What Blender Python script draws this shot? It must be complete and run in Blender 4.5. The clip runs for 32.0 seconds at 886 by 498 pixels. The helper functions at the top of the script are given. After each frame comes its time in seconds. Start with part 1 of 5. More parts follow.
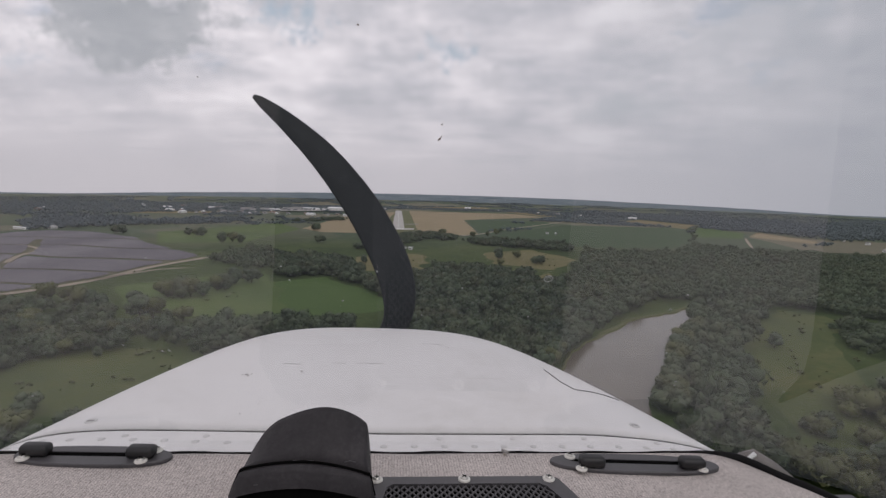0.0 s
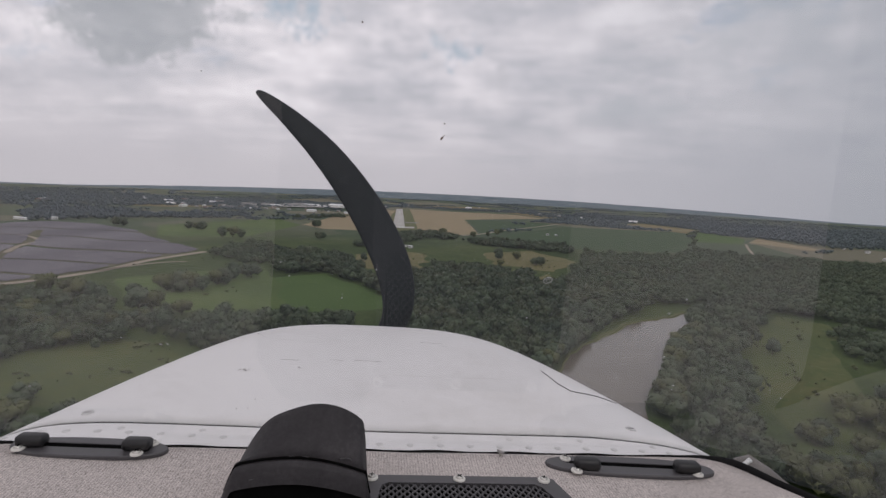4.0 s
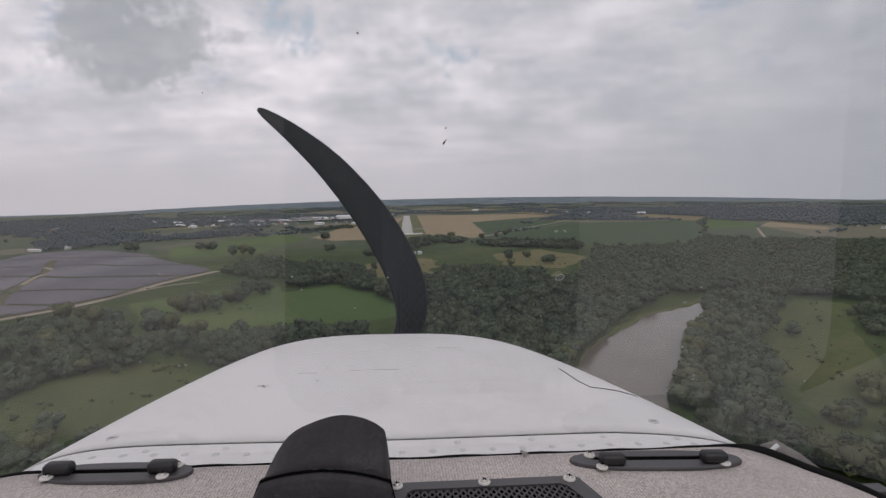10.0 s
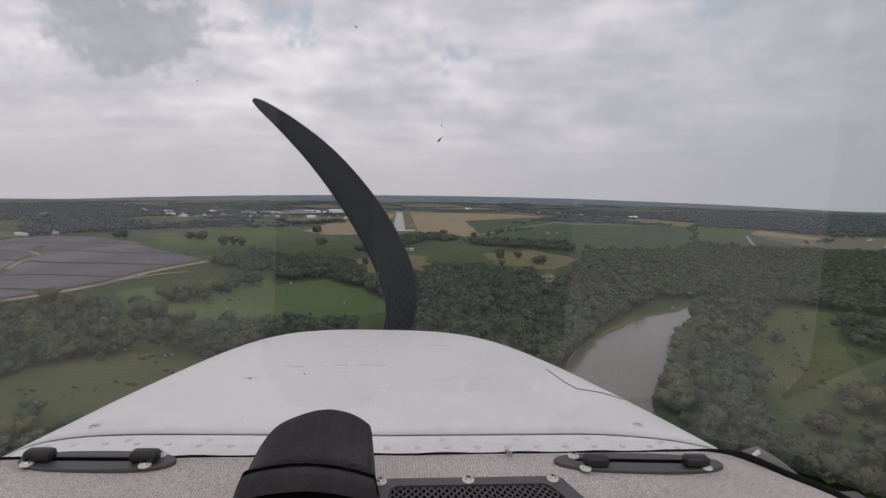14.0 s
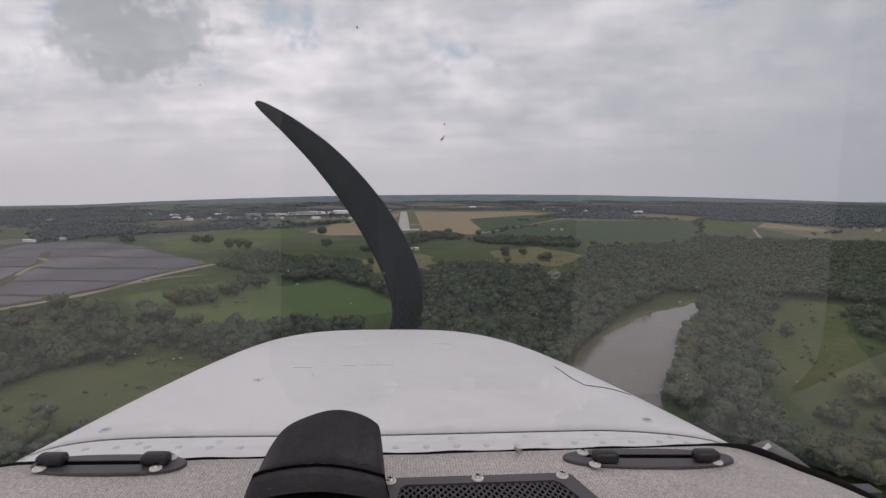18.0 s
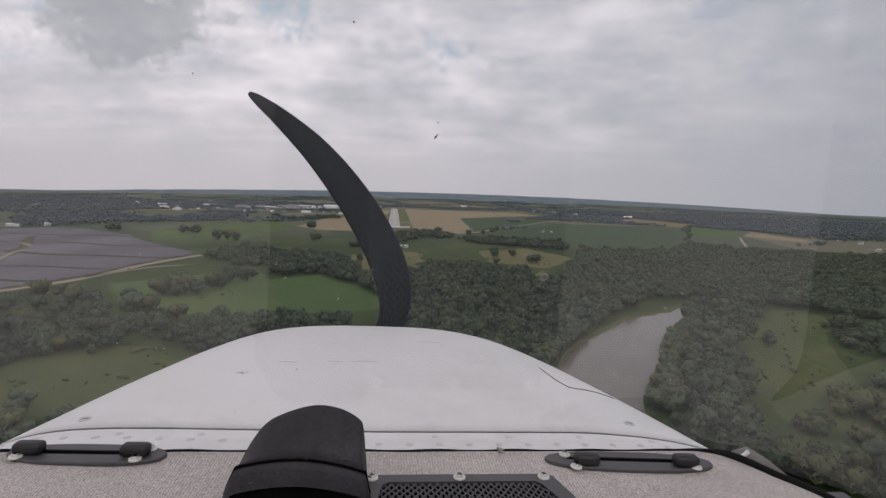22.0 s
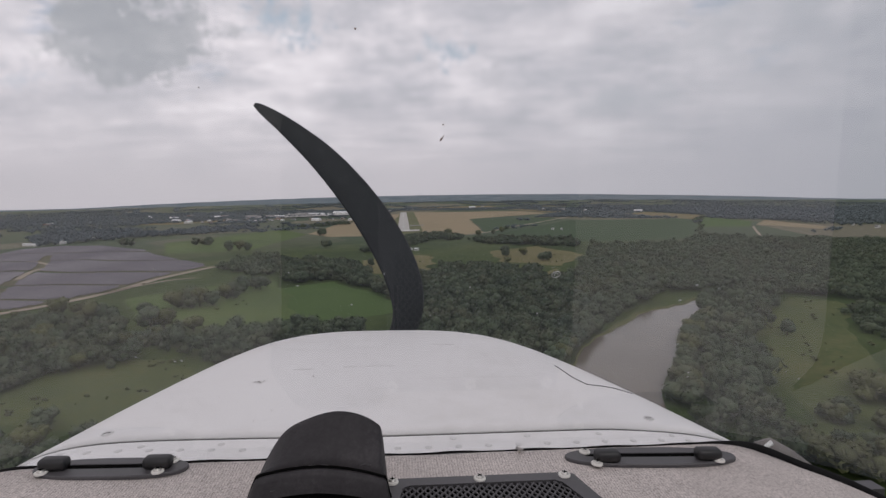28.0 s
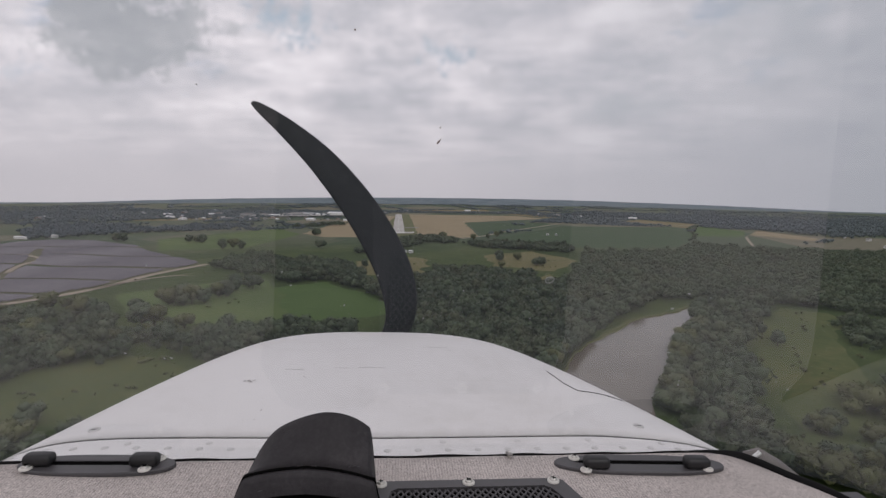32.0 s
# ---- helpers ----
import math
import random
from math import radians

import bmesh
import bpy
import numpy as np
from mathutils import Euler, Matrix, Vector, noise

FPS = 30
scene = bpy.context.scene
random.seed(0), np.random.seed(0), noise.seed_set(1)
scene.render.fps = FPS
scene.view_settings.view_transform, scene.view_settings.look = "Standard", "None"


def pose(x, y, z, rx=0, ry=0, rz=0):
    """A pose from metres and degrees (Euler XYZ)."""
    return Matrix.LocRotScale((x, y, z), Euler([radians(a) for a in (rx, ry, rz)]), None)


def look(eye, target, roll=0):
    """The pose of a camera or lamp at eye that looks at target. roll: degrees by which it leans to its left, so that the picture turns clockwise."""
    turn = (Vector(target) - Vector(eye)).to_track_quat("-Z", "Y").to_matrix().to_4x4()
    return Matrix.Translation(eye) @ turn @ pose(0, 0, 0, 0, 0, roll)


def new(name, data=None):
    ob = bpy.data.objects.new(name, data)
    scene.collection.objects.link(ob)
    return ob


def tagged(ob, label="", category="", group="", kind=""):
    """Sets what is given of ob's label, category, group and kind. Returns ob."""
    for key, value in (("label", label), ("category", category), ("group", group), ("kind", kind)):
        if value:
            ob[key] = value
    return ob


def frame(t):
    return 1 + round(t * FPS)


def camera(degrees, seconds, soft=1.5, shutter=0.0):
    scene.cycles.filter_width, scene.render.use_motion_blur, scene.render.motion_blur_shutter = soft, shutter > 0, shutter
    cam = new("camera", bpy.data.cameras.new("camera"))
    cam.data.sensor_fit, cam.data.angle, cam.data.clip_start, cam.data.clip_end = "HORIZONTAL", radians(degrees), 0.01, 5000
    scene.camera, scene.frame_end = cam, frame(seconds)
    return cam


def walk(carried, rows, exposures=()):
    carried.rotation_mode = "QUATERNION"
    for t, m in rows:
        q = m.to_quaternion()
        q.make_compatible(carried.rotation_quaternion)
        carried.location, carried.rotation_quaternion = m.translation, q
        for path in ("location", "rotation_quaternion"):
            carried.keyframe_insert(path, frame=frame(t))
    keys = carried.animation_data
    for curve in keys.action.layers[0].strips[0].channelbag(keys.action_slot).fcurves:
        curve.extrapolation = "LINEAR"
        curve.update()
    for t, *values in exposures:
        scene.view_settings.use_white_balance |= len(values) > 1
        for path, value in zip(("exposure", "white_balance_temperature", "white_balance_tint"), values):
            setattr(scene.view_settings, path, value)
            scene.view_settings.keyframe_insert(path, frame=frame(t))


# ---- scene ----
# The camera sits on the glareshield of a light aircraft; AIR is the aircraft's pose
# over the ground, and the camera only trembles a little in its mount.
HEIGHT = 80.0
AIR = pose(0, 0, HEIGHT, 0.1726, 1.4199, 6.8575)
cam = camera(80, 32.0, soft=1.4)
# seconds, yaw, pitch, roll of the camera in the aircraft
SHAKE = [
    (0.0, -6.31, -6.01, 3.05), (0.5, -6.37, -5.95, 2.08), (1.0, -6.33, -6.29, 0.84), (1.5, -6.45, -6.44, 1.64), (2.0, -6.85, -6.06, 3.71), (2.5, -7.05, -5.93, 4.33),
    (3.0, -6.94, -5.72, 4.44), (3.5, -6.74, -5.63, 5.13), (4.0, -6.31, -6.09, 4.28), (6.5, -6.84, -6.52, 3.37), (7.0, -6.75, -6.34, 3.43), (7.5, -6.88, -6.12, 3.95),
    (8.0, -7.06, -6.17, 3.8), (8.5, -7.03, -6.04, 5.24), (9.0, -7.05, -5.92, 5.21), (9.5, -6.45, -5.62, 3.25), (10.0, -5.27, -5.68, 0.34), (10.5, -5.15, -6.06, 0.98),
    (11.0, -5.65, -6.23, 1.04), (11.5, -6.02, -6.07, 1.54), (12.0, -6.77, -5.59, 4.22), (12.5, -6.98, -5.64, 4.95), (13.0, -6.79, -5.66, 4.12), (13.5, -6.18, -5.86, 2.15),
    (15.5, -6.19, -5.96, 3.43), (16.0, -6.34, -5.81, 3.28), (16.5, -6.4, -5.81, 3.59), (17.0, -6.15, -5.93, 2.85), (17.5, -5.72, -6.06, 1.54), (18.0, -5.63, -6.07, 1.2),
    (18.5, -5.63, -6.17, 1.17), (19.0, -5.95, -6.16, 1.98), (19.5, -6.44, -5.95, 2.72), (20.0, -6.7, -5.67, 3.29), (20.5, -6.62, -5.82, 1.5), (21.0, -6.6, -6.43, 1.43),
    (21.5, -6.52, -6.4, 1.74), (22.0, -6.78, -6.18, 3.25), (22.5, -7.06, -5.93, 4.57), (23.0, -7.0, -5.77, 4.3), (23.5, -6.6, -5.9, 2.88), (24.0, -5.96, -6.09, 0.99),
    (24.5, -5.65, -6.17, 0.85), (25.0, -5.91, -5.86, 3.78), (25.5, -6.77, -5.82, 5.0), (27.5, -6.86, -5.94, 5.03), (28.0, -5.63, -6.03, 0.67), (28.5, -5.14, -5.66, 0.77),
    (29.0, -5.51, -6.06, 1.75), (29.5, -5.77, -6.1, 1.35), (30.0, -6.58, -6.1, 3.38), (30.5, -7.13, -6.21, 4.29), (31.0, -7.07, -6.22, 4.01), (31.5, -6.9, -5.98, 2.89),
    (32.0, -6.23, -5.69, 2.12),
]
walk(cam, [(t, AIR @ pose(0, 0, 0, 90 + p, 0, y) @ pose(0, 0, 0, 0, 0, r)) for t, y, p, r in SHAKE],
     exposures=[(0, 0.03, 6465, 16), (32, 0.03, 6465, 16)])

# ---- sky and light ----
SUN_EL, SUN_ROT = radians(50), radians(40)
world = bpy.data.worlds.new("sky")
scene.world = world
world.use_nodes = True


class Nodes:
    """Short way to write node trees."""
    def __init__(self, tree):
        self.t = tree

    def add(self, kind, **values):
        n = self.t.nodes.new(kind)
        for k, v in values.items():
            if k == "op":
                n.operation = v
            elif k == "blend":
                n.blend_type = v
            elif k == "dtype":
                n.data_type = v
        return n

    def link(self, a, b):
        self.t.links.new(a, b)

    def math(self, op, a, b=None, clamp=False):
        n = self.t.nodes.new("ShaderNodeMath")
        n.operation, n.use_clamp = op, clamp
        for i, v in enumerate((a, b)):
            if v is None:
                continue
            if isinstance(v, (int, float)):
                n.inputs[i].default_value = v
            else:
                self.link(v, n.inputs[i])
        return n.outputs[0]

    def noise(self, vec, scale, detail=4, rough=0.55, dist=0.0):
        n = self.t.nodes.new("ShaderNodeTexNoise")
        n.inputs["Scale"].default_value, n.inputs["Detail"].default_value = scale, detail
        n.inputs["Roughness"].default_value, n.inputs["Distortion"].default_value = rough, dist
        if vec is not None:
            self.link(vec, n.inputs["Vector"])
        return n.outputs["Fac"]

    def ramp(self, fac, stops):
        n = self.t.nodes.new("ShaderNodeValToRGB")
        e = n.color_ramp.elements
        while len(e) < len(stops):
            e.new(0.5)
        for el, (p, c) in zip(e, stops):
            el.position, el.color = p, (*c, 1) if len(c) == 3 else c
        self.link(fac, n.inputs[0])
        return n.outputs[0]

    def mix(self, fac, a, b, blend="MIX"):
        n = self.t.nodes.new("ShaderNodeMix")
        n.data_type, n.blend_type = "RGBA", blend
        for sock, v in ((n.inputs[0], fac), (n.inputs[6], a), (n.inputs[7], b)):
            if isinstance(v, (int, float)):
                sock.default_value = v
            elif isinstance(v, tuple):
                sock.default_value = (*v, 1)
            else:
                self.link(v, sock)
        return n.outputs[2]

    def mapping(self, vec, scale=(1, 1, 1), rot=(0, 0, 0), loc=(0, 0, 0)):
        n = self.t.nodes.new("ShaderNodeMapping")
        n.inputs["Scale"].default_value, n.inputs["Rotation"].default_value = scale, rot
        n.inputs["Location"].default_value = loc
        self.link(vec, n.inputs["Vector"])
        return n.outputs[0]


def grey(v):
    return (v, v, v)


def build_sky():
    N = Nodes(world.node_tree)
    bg = world.node_tree.nodes["Background"]
    tc = N.add("ShaderNodeTexCoord").outputs["Generated"]
    sky = N.add("ShaderNodeTexSky")
    sky.sky_type, sky.sun_disc = "NISHITA", False
    sky.sun_elevation, sky.sun_rotation = SUN_EL, SUN_ROT
    sep = N.add("ShaderNodeSeparateXYZ")
    N.link(tc, sep.inputs[0])
    z = N.math("MAXIMUM", sep.outputs[2], 0.0)
    den = N.math("ADD", z, 0.10)
    com = N.add("ShaderNodeCombineXYZ")
    N.link(N.math("DIVIDE", sep.outputs[0], den), com.inputs[0])
    N.link(N.math("DIVIDE", sep.outputs[1], den), com.inputs[1])
    flat = com.outputs[0]
    # two cloud layers seen in perspective, and soft heaps
    streak = N.noise(N.mapping(flat, (0.55, 0.9, 1), (0, 0, 0.25)), 0.85, 5, 0.6)
    heap = N.noise(N.mapping(tc, (1, 1, 2.2), (0, 0, 0.4)), 4.2, 6, 0.62)
    fine = N.noise(N.mapping(tc, (1, 1, 2.2)), 11.0, 4, 0.6)
    puff = N.noise(tc, 15.0, 5, 0.6)
    shred = N.noise(tc, 38.0, 4, 0.6)
    v = N.math("ADD", N.math("MULTIPLY", streak, 0.42), N.math("MULTIPLY", heap, 0.62))
    v = N.math("ADD", v, N.math("MULTIPLY", N.math("SUBTRACT", fine, 0.5), 0.34))
    wisp = N.noise(N.mapping(flat, (0.9, 2.2, 1), (0, 0, 0.15)), 1.6, 4, 0.6)
    v = N.math("ADD", v, N.math("MULTIPLY", N.math("SUBTRACT", wisp, 0.5), 0.16))
    cloud = N.ramp(v, [(0.36, (0.45, 0.465, 0.495)), (0.45, (0.55, 0.555, 0.585)), (0.51, (0.635, 0.63, 0.655)),
                       (0.57, (0.73, 0.715, 0.735)), (0.66, (0.86, 0.845, 0.86))])
    # thin blue gaps
    gap = N.noise(N.mapping(tc, (1, 1, 2.4), (0, 0, 0.9), (0.3, 0.1, 0.2)), 4.6, 4, 0.62)
    hole = N.ramp(gap, [(0.62, grey(0)), (0.72, grey(0.8))])
    blue = N.mix(1.0, sky.outputs[0], (0.075, 0.075, 0.075), "MULTIPLY")
    blue = N.mix(0.6, blue, (0.38, 0.46, 0.55))
    high = N.math("MULTIPLY", N.math("SUBTRACT", z, 0.10), 6.0, True)
    col = N.mix(N.math("MULTIPLY", hole, high), cloud, blue)

    # single heaps of grey cumulus under the layer, and rents in it
    def cumulus(col, way, size, tones, ragged=1.5, flatten=1.5, most=0.95, edges=(0.44, 0.56)):
        d = N.add("ShaderNodeVectorMath", op="SUBTRACT")
        N.link(tc, d.inputs[0])
        d.inputs[1].default_value = way
        far = N.add("ShaderNodeVectorMath", op="LENGTH")
        N.link(N.mapping(d.outputs[0], (1, 1, flatten)), far.inputs[0])
        sq = N.math("ADD", N.math("MULTIPLY", puff, 0.75), N.math("MULTIPLY", shred, 0.25)) if size > 0.08 else shred
        edge = N.math("SUBTRACT", N.math("ADD", 0.95, N.math("MULTIPLY", N.math("SUBTRACT", sq, 0.5), ragged)),
                      N.math("MULTIPLY", N.math("DIVIDE", far.outputs["Value"], size), 0.5))
        m = N.ramp(edge, [(edges[0], grey(0)), (edges[1], grey(most * 0.9)), (1.0, grey(most))])
        tone = N.ramp(N.math("ADD", N.math("MULTIPLY", heap, 0.6), N.math("MULTIPLY", puff, 0.4)) if size > 0.08 else puff, [(0.32, tones[0]), (0.52, tones[1]), (0.72, tones[2])])
        return N.mix(m, col, tone)
    deep = ((0.34, 0.425, 0.505), (0.40, 0.475, 0.545), (0.52, 0.565, 0.605))
    dusk = ((0.285, 0.315, 0.335), (0.355, 0.38, 0.40), (0.54, 0.55, 0.565))
    pale = ((0.47, 0.475, 0.50), (0.52, 0.525, 0.55), (0.6, 0.6, 0.62))
    teal = ((0.44, 0.485, 0.51), (0.47, 0.51, 0.535), (0.53, 0.55, 0.57))
    col = cumulus(col, (-0.285, 0.912, 0.293), 0.065, deep, 2.4, 1.6, 0.95, (0.46, 0.95))
    col = cumulus(col, (-0.010, 0.966, 0.250), 0.052, deep, 2.4, 2.0, 0.85, (0.46, 0.95))
    col = cumulus(col, (-0.62, 0.77, 0.17), 0.05, deep, 2.0, 2.5, 0.5, (0.50, 0.9))
    col = cumulus(col, (0.30, 0.94, 0.155), 0.10, teal, 1.2, 3.0, 0.6, (0.45, 0.9))
    col = cumulus(col, (0.50, 0.84, 0.30), 0.16, teal, 1.4, 1.4, 0.7, (0.45, 0.95))
    col = cumulus(col, (0.075, 0.977, 0.203), 0.034, pale, 1.9, 1.6, 0.7, (0.46, 0.75))
    col = cumulus(col, (-0.33, 0.935, 0.115), 0.04, pale, 1.9, 2.6, 0.5, (0.46, 0.8))
    col = cumulus(col, (-0.510, 0.830, 0.250), 0.130, dusk, 1.5, 1.7, 0.95, (0.45, 0.62))
    # thick air towards the horizon
    haze = N.ramp(z, [(0.0, grey(1)), (0.035, grey(0.92)), (0.10, grey(0.45)), (0.20, grey(0.0))])
    col = N.mix(haze, col, (0.515, 0.505, 0.525))
    # the whole sky is dimmer towards the east
    east = N.math("MULTIPLY", N.math("ADD", sep.outputs[0], 0.05), 1.05, True)
    col = N.mix(east, col, (0.315, 0.345, 0.38))
    N.link(col, bg.inputs[0])
    bg.inputs[1].default_value = 1.06


build_sky()
sun = new("sun", bpy.data.lights.new("sun", "SUN"))
sun.data.energy, sun.data.angle, sun.data.color = 0.6, radians(14), (1, 0.96, 0.9)
sun.matrix_world = look((300, -200, 600), (0, 250, 0))


# ---- materials ----
def material(name, stops, scale=1.0, rough=0.8, metal=0.0, bump=0.0, bump_scale=None, fine=None, vary=0.0, spec=0.5, world_space=False, coat=0.0):
    """stops: colour ramp over a coarse noise; fine: scale of a second noise; vary: object's random shift of value."""
    m = bpy.data.materials.new(name)
    m.use_nodes = True
    N = Nodes(m.node_tree)
    b = m.node_tree.nodes["Principled BSDF"]
    if world_space:
        vec = N.add("ShaderNodeNewGeometry").outputs["Position"]
    else:
        vec = N.add("ShaderNodeTexCoord").outputs["Object"]
    n = N.noise(vec, scale, 5, 0.6)
    if fine:
        n = N.math("ADD", N.math("MULTIPLY", n, 0.62), N.math("MULTIPLY", N.noise(vec, fine, 4, 0.6), 0.38))
    lo = 0.30
    col = N.ramp(n, [(lo + 0.4 * i / max(1, len(stops) - 1), c) for i, c in enumerate(stops)])
    if vary:
        r = N.add("ShaderNodeObjectInfo").outputs["Random"]
        hsv = N.add("ShaderNodeHueSaturation")
        N.link(N.math("ADD", 1 - vary, N.math("MULTIPLY", r, 2 * vary)), hsv.inputs["Value"])
        N.link(col, hsv.inputs["Color"])
        col = hsv.outputs[0]
    N.link(col, b.inputs["Base Color"])
    b.inputs["Roughness"].default_value, b.inputs["Metallic"].default_value = rough, metal
    b.inputs["Specular IOR Level"].default_value = spec
    b.inputs["Coat Weight"].default_value = coat
    if bump:
        bp = N.add("ShaderNodeBump")
        bp.inputs["Strength"].default_value = 1.0
        bp.inputs["Distance"].default_value = bump
        N.link(N.noise(vec, bump_scale or (fine or scale), 5, 0.6), bp.inputs["Height"])
        N.link(bp.outputs[0], b.inputs["Normal"])
    return m


def foliage_material(name, dark, light, warm=0.55):
    """Leaves: tone varies clump by clump; warm mixes in olive and brownish crowns."""
    m = bpy.data.materials.new(name)
    m.use_nodes = True
    N = Nodes(m.node_tree)
    b = m.node_tree.nodes["Principled BSDF"]
    geo = N.add("ShaderNodeNewGeometry")
    rnd = N.add("ShaderNodeObjectInfo").outputs["Random"]
    n = N.noise(geo.outputs["Position"], 0.022, 3)
    f = N.noise(geo.outputs["Position"], 0.6, 3)
    k = N.math("ADD", N.math("MULTIPLY", geo.outputs["Random Per Island"], 0.16), N.math("MULTIPLY", n, 0.62))
    k = N.math("ADD", k, N.math("MULTIPLY", N.noise(geo.outputs["Position"], 0.09, 2), 0.32))
    k = N.math("ADD", k, N.math("MULTIPLY", f, 0.12))
    k = N.math("ADD", k, N.math("MULTIPLY", rnd, 0.12))
    mid = tuple((a + c) / 2 for a, c in zip(dark, light))
    col = N.ramp(k, [(0.36, dark), (0.56, mid), (0.76, light)])
    if warm:
        tint = N.noise(N.mapping(geo.outputs["Position"], (1, 1, 1), (0, 0, 0.7), (31, 17, 0)), 0.055, 3, 0.7)
        col = N.mix(N.math("MULTIPLY", N.ramp(tint, [(0.46, grey(0)), (0.66, grey(1))]), warm), col, (0.086, 0.086, 0.048))
    N.link(col, b.inputs["Base Color"])
    b.inputs["Roughness"].default_value = 0.75
    b.inputs["Specular IOR Level"].default_value = 0.25
    return m


def crop_material(name, stops, row, angle, strength=0.25, patch=0.012):
    """A sown field: drill rows, wheel tracks and uneven growth."""
    m = bpy.data.materials.new(name)
    m.use_nodes = True
    N = Nodes(m.node_tree)
    b = m.node_tree.nodes["Principled BSDF"]
    pos = N.add("ShaderNodeNewGeometry").outputs["Position"]
    n = N.noise(pos, patch, 6, 0.62, 0.6)
    f = N.noise(pos, 0.25, 4)
    st = N.noise(N.mapping(pos, (0.004, 1.0 / row, 1), (0, 0, angle)), 1.0, 2)
    k = N.math("ADD", N.math("MULTIPLY", n, 0.6), N.math("MULTIPLY", f, 0.4 - strength * 0.4))
    k = N.math("ADD", k, N.math("MULTIPLY", st, strength * 0.4))
    N.link(N.ramp(k, [(0.3 + 0.4 * i / (len(stops) - 1), c) for i, c in enumerate(stops)]), b.inputs["Base Color"])
    b.inputs["Roughness"].default_value = 0.9
    b.inputs["Specular IOR Level"].default_value = 0.15
    return m


M_MEADOW = crop_material("meadow grass", [(0.046, 0.075, 0.022), (0.075, 0.112, 0.031), (0.112, 0.138, 0.046)], 14, 0.3, 0.15, 0.010)
M_BRIGHT = crop_material("bright green crop", [(0.052, 0.092, 0.022), (0.068, 0.112, 0.029)], 6, 0.5, 0.2, 0.02)
M_OLIVE = crop_material("olive meadow", [(0.044, 0.064, 0.022), (0.076, 0.094, 0.031), (0.132, 0.122, 0.050)], 12, 0.8, 0.15, 0.02)
M_DRY = crop_material("dry grass", [(0.098, 0.098, 0.038), (0.135, 0.122, 0.052), (0.16, 0.138, 0.066)], 11, 0.6, 0.15, 0.02)
M_WHEAT = crop_material("ripe wheat", [(0.205, 0.162, 0.092), (0.255, 0.203, 0.122), (0.30, 0.240, 0.150)], 9, 1.75, 0.35, 0.008)
M_STUBBLE = crop_material("dry stubble field", [(0.15, 0.125, 0.06), (0.20, 0.165, 0.085)], 9, 0.4, 0.3, 0.012)
M_DARKCROP = crop_material("dark green soybean field", [(0.040, 0.068, 0.030), (0.052, 0.082, 0.036)], 8, 0.6, 0.25, 0.01)
M_STRIPGRASS = crop_material("mown grass", [(0.085, 0.095, 0.038), (0.125, 0.125, 0.055)], 5, 1.67, 0.3, 0.015)
M_BANK = crop_material("reedy bank", [(0.075, 0.090, 0.030), (0.11, 0.115, 0.045)], 7, 0.2, 0.1, 0.05)
M_SOIL = material("gravel and dust", [(0.25, 0.21, 0.16), (0.36, 0.31, 0.24)], 0.05, 0.95, fine=0.7, world_space=True, spec=0.2)
M_SOLARGROUND = crop_material("grass between panels", [(0.085, 0.085, 0.05), (0.13, 0.12, 0.075)], 6, 0.2, 0.2, 0.02)
M_ASPHALT = material("grey asphalt", [(0.16, 0.16, 0.155), (0.22, 0.215, 0.21)], 0.02, 0.9, fine=0.4, world_space=True, spec=0.2)
M_CONCRETE = material("worn pale concrete", [(0.34, 0.33, 0.31), (0.45, 0.43, 0.40)], 0.015, 0.9, fine=0.3, world_space=True, spec=0.2)
M_MARK = material("runway marking paint", [(0.62, 0.62, 0.60), (0.75, 0.75, 0.73)], 0.2, 0.8, world_space=True)
M_LEAF = foliage_material("broad leaves", (0.026, 0.040, 0.028), (0.076, 0.101, 0.056))
M_LEAFB = foliage_material("yellowish leaves", (0.034, 0.044, 0.018), (0.100, 0.110, 0.044))
# Far leaves: distance haze is painted in as a paler, bluer colour.
M_LEAFHAZE = foliage_material("far leaves tinted by painted haze", (0.070, 0.093, 0.103), (0.103, 0.126, 0.135), 0.0)
M_BARK = material("bark", [(0.07, 0.055, 0.04), (0.13, 0.105, 0.08)], 2.0, 0.95, fine=9, bump=0.02)
M_PANEL = material("solar glass", [(0.052, 0.045, 0.057), (0.076, 0.066, 0.082)], 0.03, 0.35, fine=0.4, world_space=True, spec=0.5)
M_STEEL = material("galvanised steel", [(0.35, 0.35, 0.36), (0.45, 0.45, 0.46)], 3, 0.5, 0.8, fine=20)
M_WHITEWALL = material("white metal siding", [(0.68, 0.68, 0.66), (0.80, 0.80, 0.79)], 0.3, 0.6, fine=3, vary=0.12)
M_GREYWALL = material("grey siding", [(0.36, 0.36, 0.36), (0.48, 0.47, 0.46)], 0.3, 0.7, fine=3, vary=0.2)
M_BRICKWALL = material("brick wall", [(0.24, 0.15, 0.11), (0.33, 0.22, 0.17)], 0.5, 0.9, fine=4, vary=0.15)
M_ROOFW = material("pale metal roof", [(0.62, 0.63, 0.64), (0.76, 0.76, 0.76)], 0.2, 0.45, 0.2, fine=2, vary=0.1)
M_ROOFG = material("grey shingle roof", [(0.16, 0.155, 0.15), (0.25, 0.24, 0.23)], 0.5, 0.9, fine=5, vary=0.25)
M_DARKGLASS = material("dark window glass", [(0.03, 0.035, 0.04), (0.06, 0.065, 0.07)], 1, 0.12)


